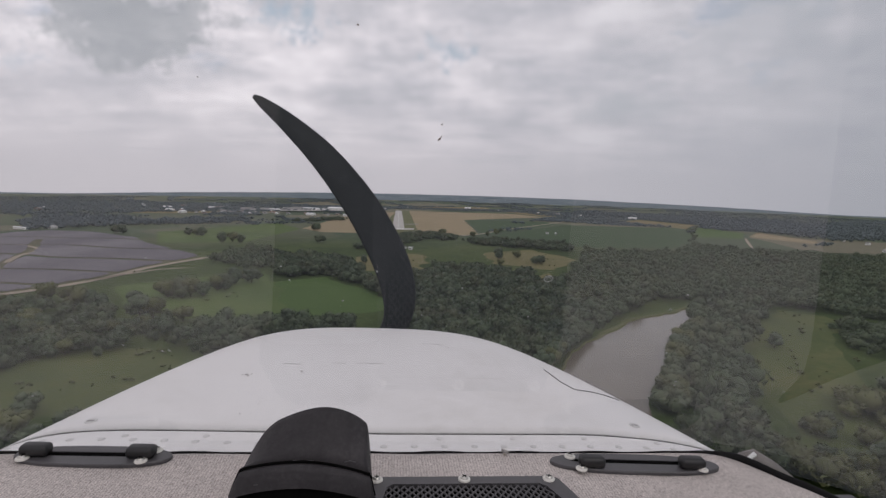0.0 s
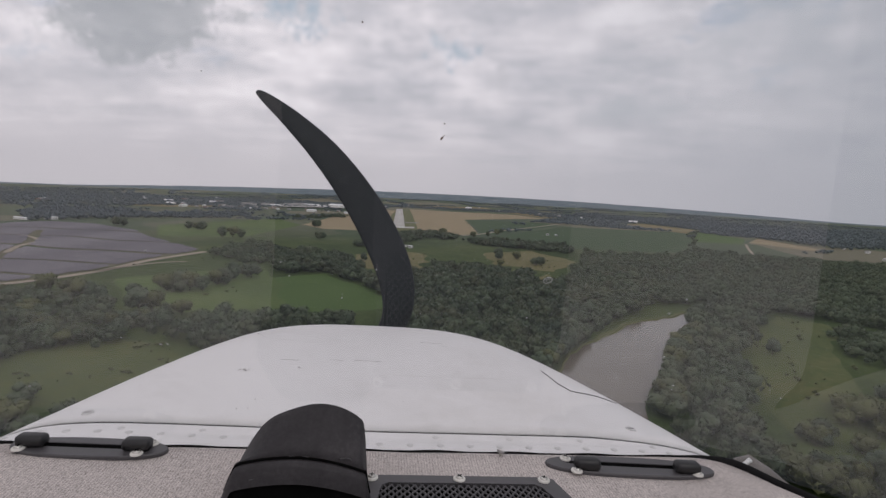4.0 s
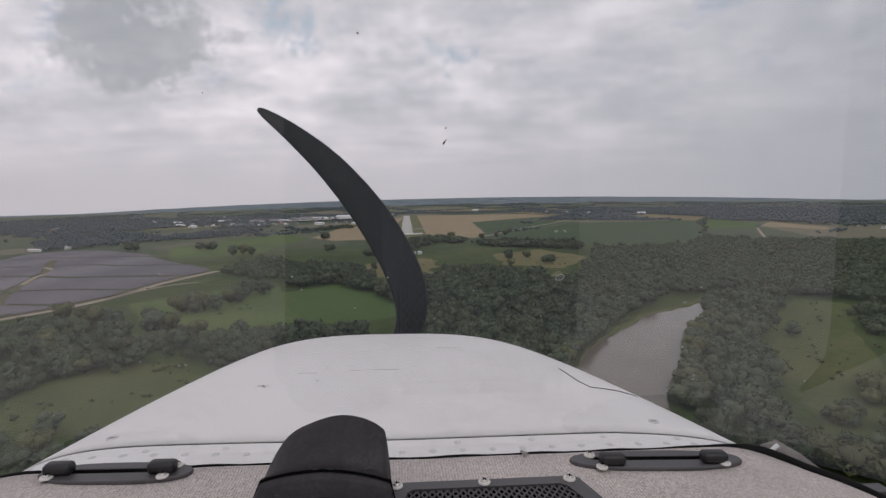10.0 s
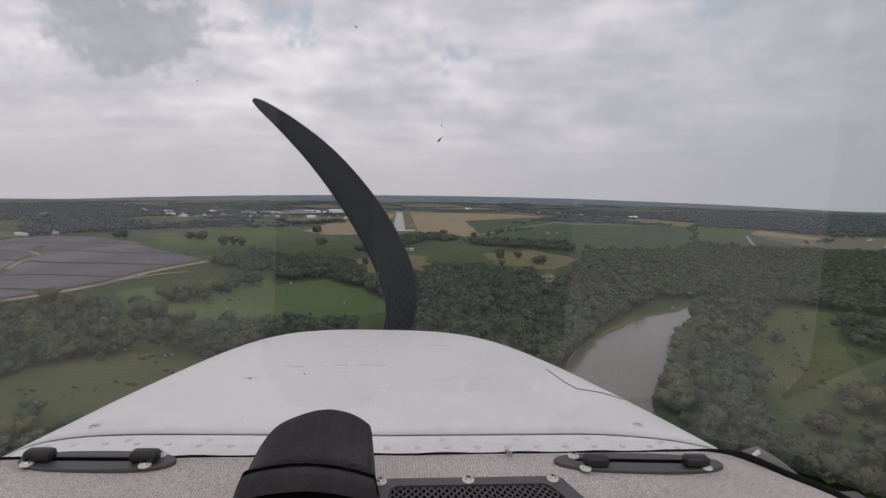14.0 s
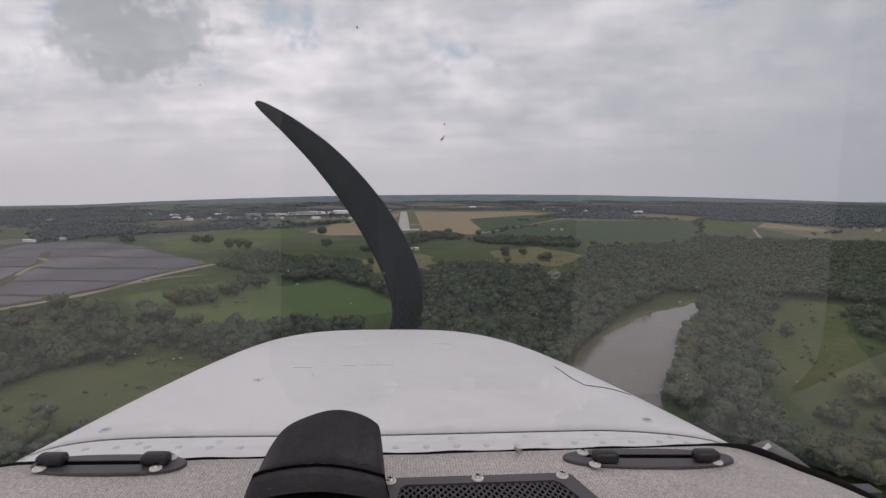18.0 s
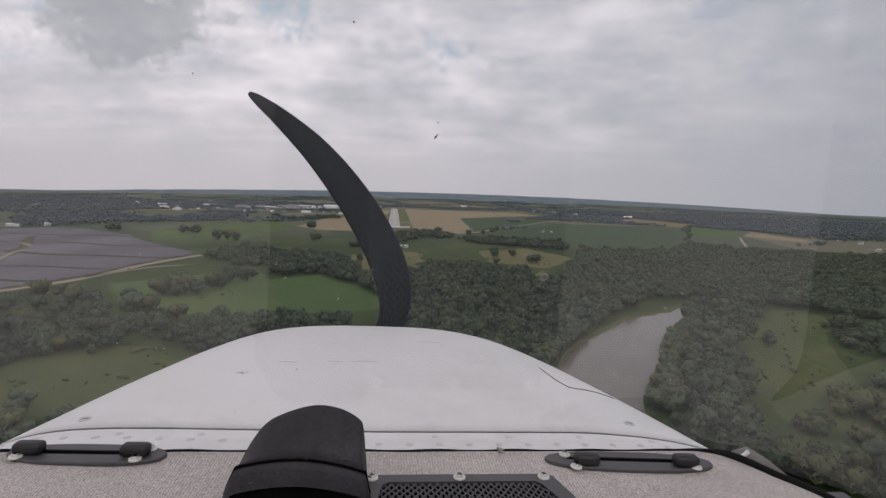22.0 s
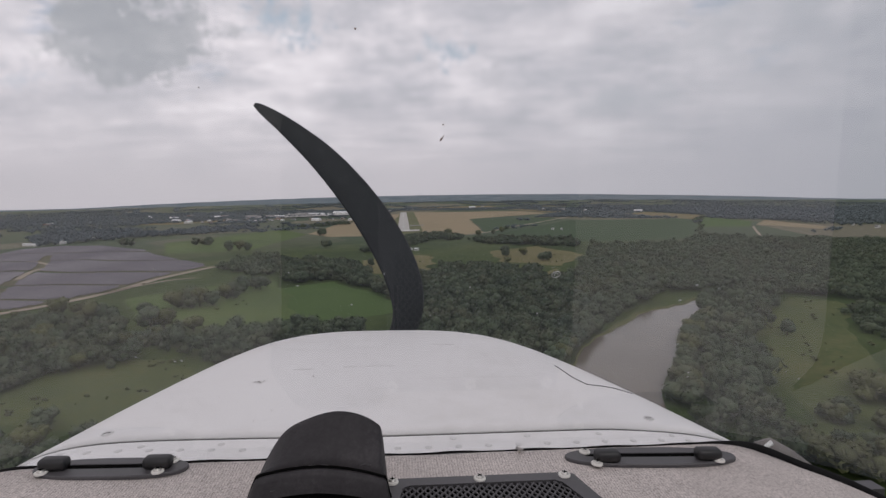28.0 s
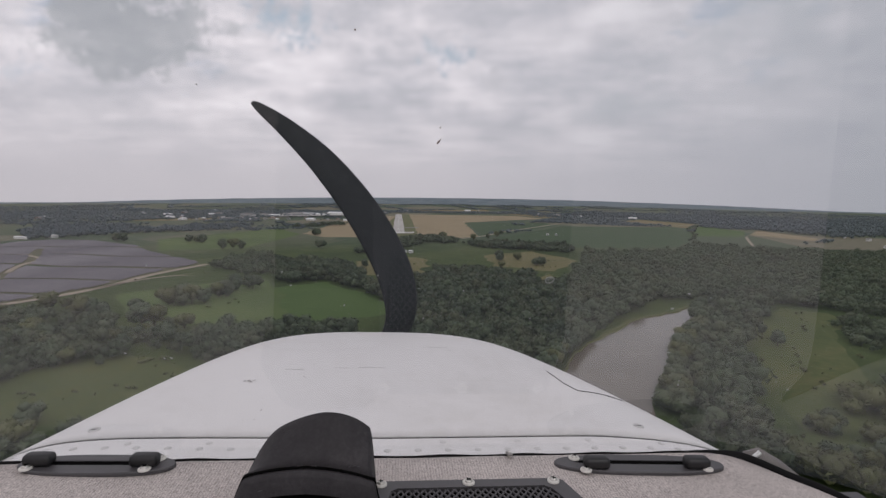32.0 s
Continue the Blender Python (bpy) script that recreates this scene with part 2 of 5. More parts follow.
def ground_material():
    """Open country: near pasture, then a patchwork of pasture, crops and copses whose far colours carry painted haze.
    """
    m = bpy.data.materials.new("open country")
    m.use_nodes = True
    N = Nodes(m.node_tree)
    b = m.node_tree.nodes["Principled BSDF"]
    pos = N.add("ShaderNodeNewGeometry").outputs["Position"]
    warp = N.noise(pos, 0.003, 3)
    rot = N.mapping(pos, (0.0058, 0.0030, 0), (0, 0, 0.45))
    vor = N.add("ShaderNodeTexVoronoi")
    vor.distance = "CHEBYCHEV"
    vor.inputs["Scale"].default_value = 1.0
    N.link(rot, vor.inputs["Vector"])
    cell = N.add("ShaderNodeSeparateColor")
    N.link(vor.outputs["Color"], cell.inputs[0])
    # Far fields lean to blue-green: haze of distance put into their colour.
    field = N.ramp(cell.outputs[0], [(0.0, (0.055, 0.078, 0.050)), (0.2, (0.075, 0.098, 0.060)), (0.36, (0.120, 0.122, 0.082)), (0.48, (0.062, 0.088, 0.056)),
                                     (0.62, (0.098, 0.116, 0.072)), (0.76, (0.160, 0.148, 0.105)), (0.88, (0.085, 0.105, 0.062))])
    near = N.ramp(N.math("ADD", N.math("MULTIPLY", N.noise(pos, 0.010, 6, 0.62, 0.5), 0.7), N.math("MULTIPLY", N.noise(pos, 0.3, 4), 0.3)),
                  [(0.34, (0.031, 0.049, 0.016)), (0.48, (0.048, 0.071, 0.022)), (0.6, (0.068, 0.087, 0.029)), (0.72, (0.095, 0.096, 0.039))])
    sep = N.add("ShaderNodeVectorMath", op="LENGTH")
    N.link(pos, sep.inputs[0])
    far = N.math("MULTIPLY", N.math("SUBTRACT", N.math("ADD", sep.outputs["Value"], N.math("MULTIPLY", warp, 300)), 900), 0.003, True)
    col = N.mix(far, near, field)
    col = N.mix(0.35, col, N.mix(1.0, col, N.ramp(N.noise(pos, 0.06, 5), [(0.3, grey(0.55)), (0.7, grey(1.3))]), "MULTIPLY"))
    N.link(col, b.inputs["Base Color"])
    b.inputs["Roughness"].default_value = 0.95
    b.inputs["Specular IOR Level"].default_value = 0.1
    return m


M_GROUND = ground_material()


def water_material():
    m = bpy.data.materials.new("river water")
    m.use_nodes = True
    N = Nodes(m.node_tree)
    b = m.node_tree.nodes["Principled BSDF"]
    pos = N.add("ShaderNodeNewGeometry").outputs["Position"]
    N.link(N.ramp(N.noise(pos, 0.02, 4), [(0.3, (0.10, 0.085, 0.065)), (0.7, (0.135, 0.115, 0.09))]), b.inputs["Base Color"])
    b.inputs["Roughness"].default_value = 0.12
    b.inputs["IOR"].default_value = 1.33
    bp = N.add("ShaderNodeBump")
    bp.inputs["Distance"].default_value = 0.06
    N.link(N.noise(N.mapping(pos, (1, 0.6, 1)), 0.9, 5, 0.6), bp.inputs["Height"])
    N.link(bp.outputs[0], b.inputs["Normal"])
    return m


M_WATER = water_material()
M_PAINT = material("weathered white paint", [(0.63, 0.615, 0.60), (0.72, 0.705, 0.70), (0.76, 0.748, 0.742)], 5, 0.52, fine=60, bump=0.0003, bump_scale=7, spec=0.35)
M_SEAM = material("near-black gap", [(0.012, 0.012, 0.012), (0.035, 0.033, 0.03)], 30, 0.8)
M_CHIP = material("chipped paint with bare primer", [(0.14, 0.13, 0.125), (0.40, 0.385, 0.37)], 320, 0.8)
M_SCRATCH = material("fine grey scratch", [(0.34, 0.33, 0.33), (0.5, 0.49, 0.48)], 120, 0.7)
M_RIVET = material("painted rivet head", [(0.50, 0.49, 0.485), (0.62, 0.61, 0.60)], 200, 0.4)
M_BLACKPL = material("matt black plastic", [(0.020, 0.018, 0.0195), (0.033, 0.030, 0.032), (0.058, 0.052, 0.055)], 34, 0.62, spec=0.3, fine=300, bump=0.00025, bump_scale=500)
M_PLATE = material("dark grey painted plate", [(0.056, 0.053, 0.056), (0.080, 0.076, 0.079)], 40, 0.5, fine=300)
M_KNOB = material("black rubber knob", [(0.008, 0.008, 0.008), (0.018, 0.017, 0.018)], 60, 0.45)
# Near-black that paints the shade inside slots, gaps and recesses.
M_VOID = material("black painted for slot shade", [(0.004, 0.004, 0.004), (0.008, 0.008, 0.008)], 50, 0.9, spec=0.0)
M_SCREW = material("nickel screw", [(0.52, 0.50, 0.46), (0.70, 0.68, 0.63)], 300, 0.3, 0.9)
M_WASHER = material("white nylon washer", [(0.60, 0.58, 0.53), (0.72, 0.70, 0.65)], 300, 0.5)
M_RUBBER = material("black rubber seal", [(0.006, 0.006, 0.006), (0.011, 0.0105, 0.0105)], 40, 0.75, spec=0.10)
M_BLADE = material("black propeller paint", [(0.006, 0.008, 0.008), (0.012, 0.015, 0.015)], 8, 0.6, fine=60, spec=0.15)
M_REFLPANEL = material("black reflection panel", [(0.012, 0.012, 0.013), (0.024, 0.023, 0.024)], 60, 0.7, fine=400, spec=0.2)
M_SPLAT = material("dried brown speck", [(0.16, 0.10, 0.07), (0.30, 0.22, 0.17)], 400, 0.8)
M_DUSTSPOT = material("pale dried droplet", [(0.45, 0.45, 0.44), (0.62, 0.62, 0.6)], 400, 0.8)
M_FAIRING = material("grey fairing", [(0.13, 0.115, 0.105), (0.20, 0.18, 0.165)], 30, 0.6)


def carpet_material():
    """Short looped grey carpet, in ribs."""
    m = bpy.data.materials.new("grey beige looped carpet")
    m.use_nodes = True
    N = Nodes(m.node_tree)
    b = m.node_tree.nodes["Principled BSDF"]
    vec = N.add("ShaderNodeTexCoord").outputs["Object"]
    loops = N.noise(N.mapping(vec, (1.0, 0.7, 1)), 1250, 3, 0.65)
    tufts = N.noise(N.mapping(vec, (1.0, 0.8, 1)), 520, 2, 0.6)
    soil = N.noise(vec, 14, 4)
    lie = N.add("ShaderNodeSeparateXYZ")
    N.link(vec, lie.inputs[0])
    ribs = N.math("SINE", N.math("ADD", N.math("MULTIPLY", lie.outputs[0], 2750.0), N.math("MULTIPLY", N.noise(vec, 60, 2), 5.0)))
    h = N.math("ADD", N.math("MULTIPLY", loops, 0.7), N.math("MULTIPLY", tufts, 0.3))
    h = N.math("ADD", h, N.math("MULTIPLY", ribs, 0.035))
    col = N.ramp(h, [(0.35, (0.25, 0.224, 0.209)), (0.49, (0.475, 0.428, 0.404)), (0.63, (0.69, 0.625, 0.592))])
    col = N.mix(0.3, col, N.mix(1.0, col, N.ramp(soil, [(0.35, grey(0.75)), (0.65, grey(1.2))]), "MULTIPLY"))
    N.link(col, b.inputs["Base Color"])
    b.inputs["Roughness"].default_value = 0.95
    b.inputs["Specular IOR Level"].default_value = 0.1
    bp = N.add("ShaderNodeBump")
    bp.inputs["Distance"].default_value = 0.0009
    N.link(h, bp.inputs["Height"])
    N.link(bp.outputs[0], b.inputs["Normal"])
    return m


M_CARPET = carpet_material()


def glass_material():
    """Acrylic windshield: clear, with a mirror-like inner face and a thin film of dust that also stands in for haze
    over the land.
    """
    m = bpy.data.materials.new("dusty hazy acrylic")
    m.use_nodes = True
    t = m.node_tree
    N = Nodes(t)
    t.nodes.remove(t.nodes["Principled BSDF"])
    out = t.nodes["Material Output"]
    clear, gloss, dust = N.add("ShaderNodeBsdfTransparent"), N.add("ShaderNodeBsdfGlossy"), N.add("ShaderNodeBsdfTranslucent")
    clear.inputs[0].default_value = (0.97, 0.975, 0.97, 1)
    gloss.inputs["Roughness"].default_value = 0.015
    # Blue in the dust colour paints haze over the country behind.
    dust.inputs[0].default_value = (0.76, 0.80, 0.86, 1)
    vec = N.add("ShaderNodeTexCoord").outputs["Object"]
    amount = N.ramp(N.noise(N.mapping(vec, (1, 1.6, 1)), 9, 5), [(0.3, grey(0.030)), (0.7, grey(0.044))])
    a = N.add("ShaderNodeMixShader")
    N.link(amount, a.inputs[0])
    N.link(clear.outputs[0], a.inputs[1])
    N.link(dust.outputs[0], a.inputs[2])
    # both faces of the sheet reflect
    fr = N.add("ShaderNodeFresnel")
    fr.inputs["IOR"].default_value = 1.49
    c = N.add("ShaderNodeMixShader")
    N.link(N.math("MINIMUM", N.math("MULTIPLY", fr.outputs[0], 1.25), 0.112), c.inputs[0])
    N.link(a.outputs[0], c.inputs[1])
    N.link(gloss.outputs[0], c.inputs[2])
    N.link(c.outputs[0], out.inputs["Surface"])
    return m


M_GLASS = glass_material()


# ---- mesh helpers ----
def mesh_of(name, bm, mat, smooth=False):
    me = bpy.data.meshes.new(name)
    bm.normal_update()
    bm.to_mesh(me)
    bm.free()
    me.materials.append(mat)
    if smooth:
        me.polygons.foreach_set("use_smooth", [True] * len(me.polygons))
    return me


def part(name, bm, mat, parent=None, label="", smooth=False, m=None):
    ob = new(name, mesh_of(name, bm, mat, smooth))
    if parent is not None:
        ob.parent = parent
    if m is not None:
        ob.matrix_basis = m
    if label:
        tagged(ob, label)
    return ob


def part_of(name, me, parent, m=None, label=""):
    ob = new(name, me)
    ob.parent = parent
    if m is not None:
        ob.matrix_basis = m
    if label:
        tagged(ob, label)
    return ob


def holder(name, m, label, category, group="", kind=""):
    ob = new(name)
    ob.empty_display_size = 0.1
    ob.matrix_basis = m
    return tagged(ob, label, category, group, kind)


def box(bm, x0, x1, y0, y1, z0, z1, bevel=0.0, seg=2):
    r = bmesh.ops.create_cube(bm, size=1.0, matrix=Matrix.Translation(((x0 + x1) / 2, (y0 + y1) / 2, (z0 + z1) / 2)) @ Matrix.Diagonal((x1 - x0, y1 - y0, z1 - z0, 1)))
    if bevel:
        es = list({e for v in r["verts"] for e in v.link_edges})
        bmesh.ops.bevel(bm, geom=es, offset=bevel, segments=seg, affect="EDGES", profile=0.5)
    return bm


def grid(bm, pts):
    """A sheet of quads over rows of points."""
    rows = [[bm.verts.new(p) for p in row] for row in pts]
    for a, b in zip(rows, rows[1:]):
        for i in range(len(a) - 1):
            bm.faces.new((a[i], a[i + 1], b[i + 1], b[i]))
    return rows


def tube(bm, pts, radii, n=8):
    pts = [Vector(p) for p in pts]
    rings = []
    for i, p in enumerate(pts):
        d = (pts[min(i + 1, len(pts) - 1)] - pts[max(i - 1, 0)]).normalized()
        u = d.orthogonal().normalized()
        v = d.cross(u)
        if rings:
            u = (last - last.dot(d) * d).normalized()
            v = d.cross(u)
        last = u
        r = radii[i] if isinstance(radii, (list, tuple)) else radii
        rings.append([bm.verts.new(p + r * (math.cos(2 * math.pi * k / n) * u + math.sin(2 * math.pi * k / n) * v)) for k in range(n)])
    for a, b in zip(rings, rings[1:]):
        for k in range(n):
            bm.faces.new((a[k], a[(k + 1) % n], b[(k + 1) % n], b[k]))
    bm.faces.new(rings[0][::-1])
    bm.faces.new(rings[-1])


def lathe(bm, profile, n=16, m=None):
    """profile: (radius, z) from below to above."""
    rings = []
    for r, z in profile:
        rings.append([bm.verts.new((r * math.cos(2 * math.pi * k / n), r * math.sin(2 * math.pi * k / n), z)) for k in range(n)])
    for a, b in zip(rings, rings[1:]):
        for k in range(n):
            bm.faces.new((a[k], a[(k + 1) % n], b[(k + 1) % n], b[k]))
    bm.faces.new(rings[-1])
    if m is not None:
        bmesh.ops.transform(bm, matrix=m, verts=[v for ring in rings for v in ring])


# ---- ground ----
PLAN = 0.727        # the country is placed to fit the camera's view, in plan units of 0.727 m
RIDGE_0, RIDGE_1, RIDGE_Z = 2350.0, 3562.0, 26.0


def land_height(x, y):
    """Flat river plain; far ahead a low wooded ridge, lower to both sides to fit the bowed horizon in the camera's
    view, falling away beyond.
    """
    r = math.hypot(x, y)
    t = min(max((r - RIDGE_0) / (RIDGE_1 - RIDGE_0), 0.0), 1.0)
    az = math.degrees(math.atan2(x, y))
    top = RIDGE_Z * (1 - min(1.0, (az / 41) ** 2))
    z = top * t * t * (3 - 2 * t)
    if r > RIDGE_1:
        z -= (10 + 0.4 * top) * min((r - RIDGE_1) / 1400, 1.0)
    return z


def build_ground():
    bm = bmesh.new()
    rings = [0.1, 60, 150, 300, 500, 800, 1200, 1700, 2100, 2350, 2400, 2600, 2800, 3000, 3200, 3400, 3562, 3800, 4300, 4960]
    n = 128
    rows = [[(r * math.sin(2 * math.pi * k / n), r * math.cos(2 * math.pi * k / n), land_height(r * math.sin(2 * math.pi * k / n), r * math.cos(2 * math.pi * k / n))) for k in range(n + 1)] for r in rings]
    grid(bm, rows)
    bmesh.ops.remove_doubles(bm, verts=bm.verts, dist=0.02)
    bmesh.ops.recalc_face_normals(bm, faces=bm.faces)
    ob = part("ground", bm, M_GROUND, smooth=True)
    tagged(ob, "flat green farmland plain with meadows and pastures", "ground", kind="structure")


def plan(pts):
    return [(x * PLAN, y * PLAN) for x, y in pts]


PATCHES = []


def patch(name, pts, mat, label, category, lift=0.25, kind="", group="", cuts=0, wobble=0.0):
    """A field, yard or strip lying on the land; its border wanders a little."""
    pts = plan(pts)
    if wobble:
        out = []
        for (ax, ay), (bx, by) in zip(pts, pts[1:] + pts[:1]):
            k = max(2, int(math.hypot(bx - ax, by - ay) / 14))
            k = min(k, 26)
            nx, ny = -(by - ay), bx - ax
            ln = math.hypot(nx, ny) or 1
            for i in range(k):
                f = i / k
                w = wobble * noise.noise(((ax + f * (bx - ax)) * 0.05, (ay + f * (by - ay)) * 0.05, 3.3)) * 2
                out.append((ax + f * (bx - ax) + nx / ln * w, ay + f * (by - ay) + ny / ln * w))
        pts = out
    bm = bmesh.new()
    f = bm.faces.new([bm.verts.new((x, y, 0)) for x, y in pts])
    bmesh.ops.triangulate(bm, faces=[f])
    if cuts:
        bmesh.ops.subdivide_edges(bm, edges=bm.edges[:], cuts=cuts, use_grid_fill=True)
        bmesh.ops.triangulate(bm, faces=bm.faces[:])
    PATCHES.append(name)
    far = max(v.co.xy.length for v in bm.verts)
    for v in bm.verts:
        v.co.z = land_height(v.co.x, v.co.y) + (lift * 0.12 if far < 2345 else lift * 4) + 0.003 * len(PATCHES)
    bmesh.ops.recalc_face_normals(bm, faces=bm.faces)
    if sum(fc.normal.z for fc in bm.faces) < 0:
        bmesh.ops.reverse_faces(bm, faces=bm.faces)
    ob = part(name, bm, mat)
    return tagged(ob, label, category, group, kind)


def ribbon(name, pts, width, mat, label, category, lift=0.4, kind="structure"):
    """A road or track of even width along a line."""
    pts = [Vector((*p, 0)) for p in plan(pts)]
    fine = []
    for i in range(len(pts) - 1):
        p0, p1, p2, p3 = pts[max(i - 1, 0)], pts[i], pts[i + 1], pts[min(i + 2, len(pts) - 1)]
        for k in range(8):
            t = k / 8
            fine.append(0.5 * (2 * p1 + (p2 - p0) * t + (2 * p0 - 5 * p1 + 4 * p2 - p3) * t * t + (3 * p1 - p0 - 3 * p2 + p3) * t ** 3))
    fine.append(pts[-1])
    rows = []
    for i, p in enumerate(fine):
        d = (fine[min(i + 1, len(fine) - 1)] - fine[max(i - 1, 0)]).normalized()
        s = Vector((-d.y, d.x, 0)) * width / 2 * (1 + 0.12 * noise.noise((p.x * 0.05, p.y * 0.05, 1)))
        rows.append([(q.x, q.y, land_height(q.x, q.y) + lift) for q in (p + s, p, p - s)])
    bm = bmesh.new()
    grid(bm, rows)
    bmesh.ops.recalc_face_normals(bm, faces=bm.faces)
    ob = part(name, bm, mat)
    return tagged(ob, label, category, kind=kind)


build_ground()


def far_horizon():
    """Plain backdrop far behind everything, past the last wooded ridge: haze painted as glow, top set to fit the
    camera's horizon.
    """
    m = bpy.data.materials.new("painted haze glow")
    m.use_nodes = True
    N = Nodes(m.node_tree)
    b = m.node_tree.nodes["Principled BSDF"]
    pos = N.add("ShaderNodeNewGeometry").outputs["Position"]
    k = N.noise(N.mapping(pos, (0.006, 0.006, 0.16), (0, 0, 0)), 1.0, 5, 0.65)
    # Haze is painted as bluish emission; the strip glows by itself.
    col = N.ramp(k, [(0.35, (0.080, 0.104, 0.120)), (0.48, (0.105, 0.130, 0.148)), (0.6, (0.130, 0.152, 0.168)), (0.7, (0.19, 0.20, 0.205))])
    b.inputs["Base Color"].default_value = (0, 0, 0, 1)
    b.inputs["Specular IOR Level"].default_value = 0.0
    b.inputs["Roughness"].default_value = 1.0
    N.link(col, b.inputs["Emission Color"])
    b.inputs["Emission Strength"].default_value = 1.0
    bm = bmesh.new()
    rows = []
    for z in (0.0, 0.5, 1.0):
        row = []
        for k in range(181):
            a = radians(-72 + 0.8 * k)
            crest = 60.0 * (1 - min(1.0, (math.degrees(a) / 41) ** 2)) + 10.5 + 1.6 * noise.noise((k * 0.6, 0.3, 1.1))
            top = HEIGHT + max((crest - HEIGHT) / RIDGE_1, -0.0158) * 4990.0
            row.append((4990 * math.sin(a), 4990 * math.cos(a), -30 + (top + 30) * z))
        rows.append(row)
    grid(bm, rows)
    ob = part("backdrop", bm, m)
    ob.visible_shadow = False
    tagged(ob, "glowing backdrop of woodland under the horizon with bluish haze painted in", "backdrop", kind="structure")


far_horizon()
FIELD = "fields of the river plain"
patch("wheat_field", [(-420, 1500), (-452, 2264), (-414, 2900), (-300, 2900), (-215, 1560), (-204, 1408), (-334, 1383)], M_WHEAT, "ripe tan wheat field beside the runway", "field", group=FIELD, cuts=3, wobble=4)
patch("wheat_field", [(-89, 1265), (79, 1486), (58, 2260), (501, 2804), (380, 3160), (-250, 3190), (-100, 1600)], M_WHEAT, "ripe tan wheat field reaching far past the runway", "field", group=FIELD, cuts=3, wobble=4)
patch("airfield_grass", [(-215, 1560), (-204, 1408), (-89, 1265), (-100, 1600), (-250, 3190), (-330, 3190), (-300, 2900)], M_STRIPGRASS, "mown grass verge round the runway", "grass", group=FIELD, lift=0.3, cuts=3)
patch("soybean_field", [(58, 2260), (415, 2306), (424, 2112), (100, 1454), (90, 1500)], M_DARKCROP, "dark green soybean field beside the wheat", "field", group=FIELD, cuts=2, wobble=4)
patch("soybean_field", [(105, 1400), (430, 2060), (900, 2100), (740, 1600), (520, 1200), (280, 1170)], M_DARKCROP, "wide dark green crop field with straight edges", "field", group=FIELD, cuts=2, wobble=4)
patch("grass_field", [(-215, 617), (-158, 665), (-88, 590), (-50, 514), (-66, 473), (-125, 440), (-160, 454)], M_BRIGHT, "bright green hay field among dark trees", "field", group=FIELD, cuts=1, wobble=5)
patch("meadow", [(-262, 330), (-224, 350), (-175, 338), (-150, 306), (-180, 240), (-240, 240)], M_OLIVE, "olive meadow at the edge of a wood", "field", group=FIELD, wobble=6)
patch("meadow", [(-159, 878), (-86, 954), (-38, 931), (-41, 726), (-112, 728)], M_DRY, "dry olive clearing between trees", "field", group=FIELD, wobble=6)
patch("meadow", [(60, 1003), (169, 1085), (225, 929), (161, 794), (71, 835)], M_DRY, "dry olive clearing with lone trees", "field", group=FIELD, wobble=6)
patch("meadow", [(95, 696), (145, 760), (150, 686), (112, 640)], M_DRY, "small dry clearing in the wood", "field", group=FIELD, wobble=4)
patch("meadow", [(247, 428), (345, 546), (374, 518), (300, 389), (229, 294), (215, 245), (150, 205), (173, 289)], M_OLIVE, "long green clearing beside the river wood", "field", group=FIELD, wobble=7)
patch("meadow", [(400, 425), (450, 500), (520, 480), (300, 290), (310, 340)], M_OLIVE, "green meadow behind a belt of trees", "field", group=FIELD, wobble=7)
patch("grass_field", [(1015, 2175), (1032, 1861), (880, 1594), (728, 1604)], M_BRIGHT, "light green hay field with a farm drive", "field", group=FIELD, cuts=2)
patch("stubble_field", [(1118, 1934), (1081, 1561), (1007, 1465), (948, 1685)], M_WHEAT, "narrow tan stubble field with bushes", "field", group=FIELD, cuts=1)
patch("stubble_field", [(780, 2525), (998, 2798), (1104, 2297), (906, 2041)], M_STUBBLE, "pale tan stubble field before far woods", "field", group=FIELD, cuts=2)
patch("stubble_field", [(-1500, 2050), (-1150, 2100), (-900, 2500), (-1450, 2400)], M_STUBBLE, "brown stubble field behind a far wood", "field", group=FIELD, cuts=2)
patch("grass_field", [(-700, 1250), (-560, 1000), (-420, 1060), (-420, 1480), (-560, 1700)], M_MEADOW, "green pasture beside the solar farm", "field", group=FIELD, cuts=1)
patch("grass_field", [(-360, 560), (-250, 690), (-200, 610), (-150, 470), (-205, 420), (-300, 470)], M_MEADOW, "green pasture with bush rows", "field", group=FIELD, cuts=1, wobble=5)
patch("stubble_field", [(520, 2850), (950, 3300), (700, 3600), (350, 3400)], M_STUBBLE, "pale field far behind the airfield", "field", group=FIELD, cuts=2)
patch("stubble_field", [(-250, 3500), (300, 3650), (260, 3950), (-260, 3850)], M_STUBBLE, "tan field beyond the end of the runway", "field", group=FIELD, cuts=2)

# airfield
ribbon("runway", [(-153, 1562), (-313, 3190)], 27, M_CONCRETE, "pale worn concrete runway between wheat fields", "runway", lift=0.28)
patch("runway_turn_pad", [(-140, 1565), (-108, 1575), (-112, 1640), (-146, 1630)], M_CONCRETE, "concrete turning pad at the runway end", "runway", lift=0.6, kind="structure")
patch("taxiway", [(-165, 1820), (-110, 1850), (-114, 1890), (-168, 1860)], M_ASPHALT, "short grey taxiway stub", "taxiway", lift=0.5, kind="structure")
patch("apron", [(-830, 2560), (-470, 2900), (-440, 3150), (-500, 3300), (-984, 3100)], M_CONCRETE, "pale concrete airport apron", "apron", lift=0.9, kind="structure", cuts=2)


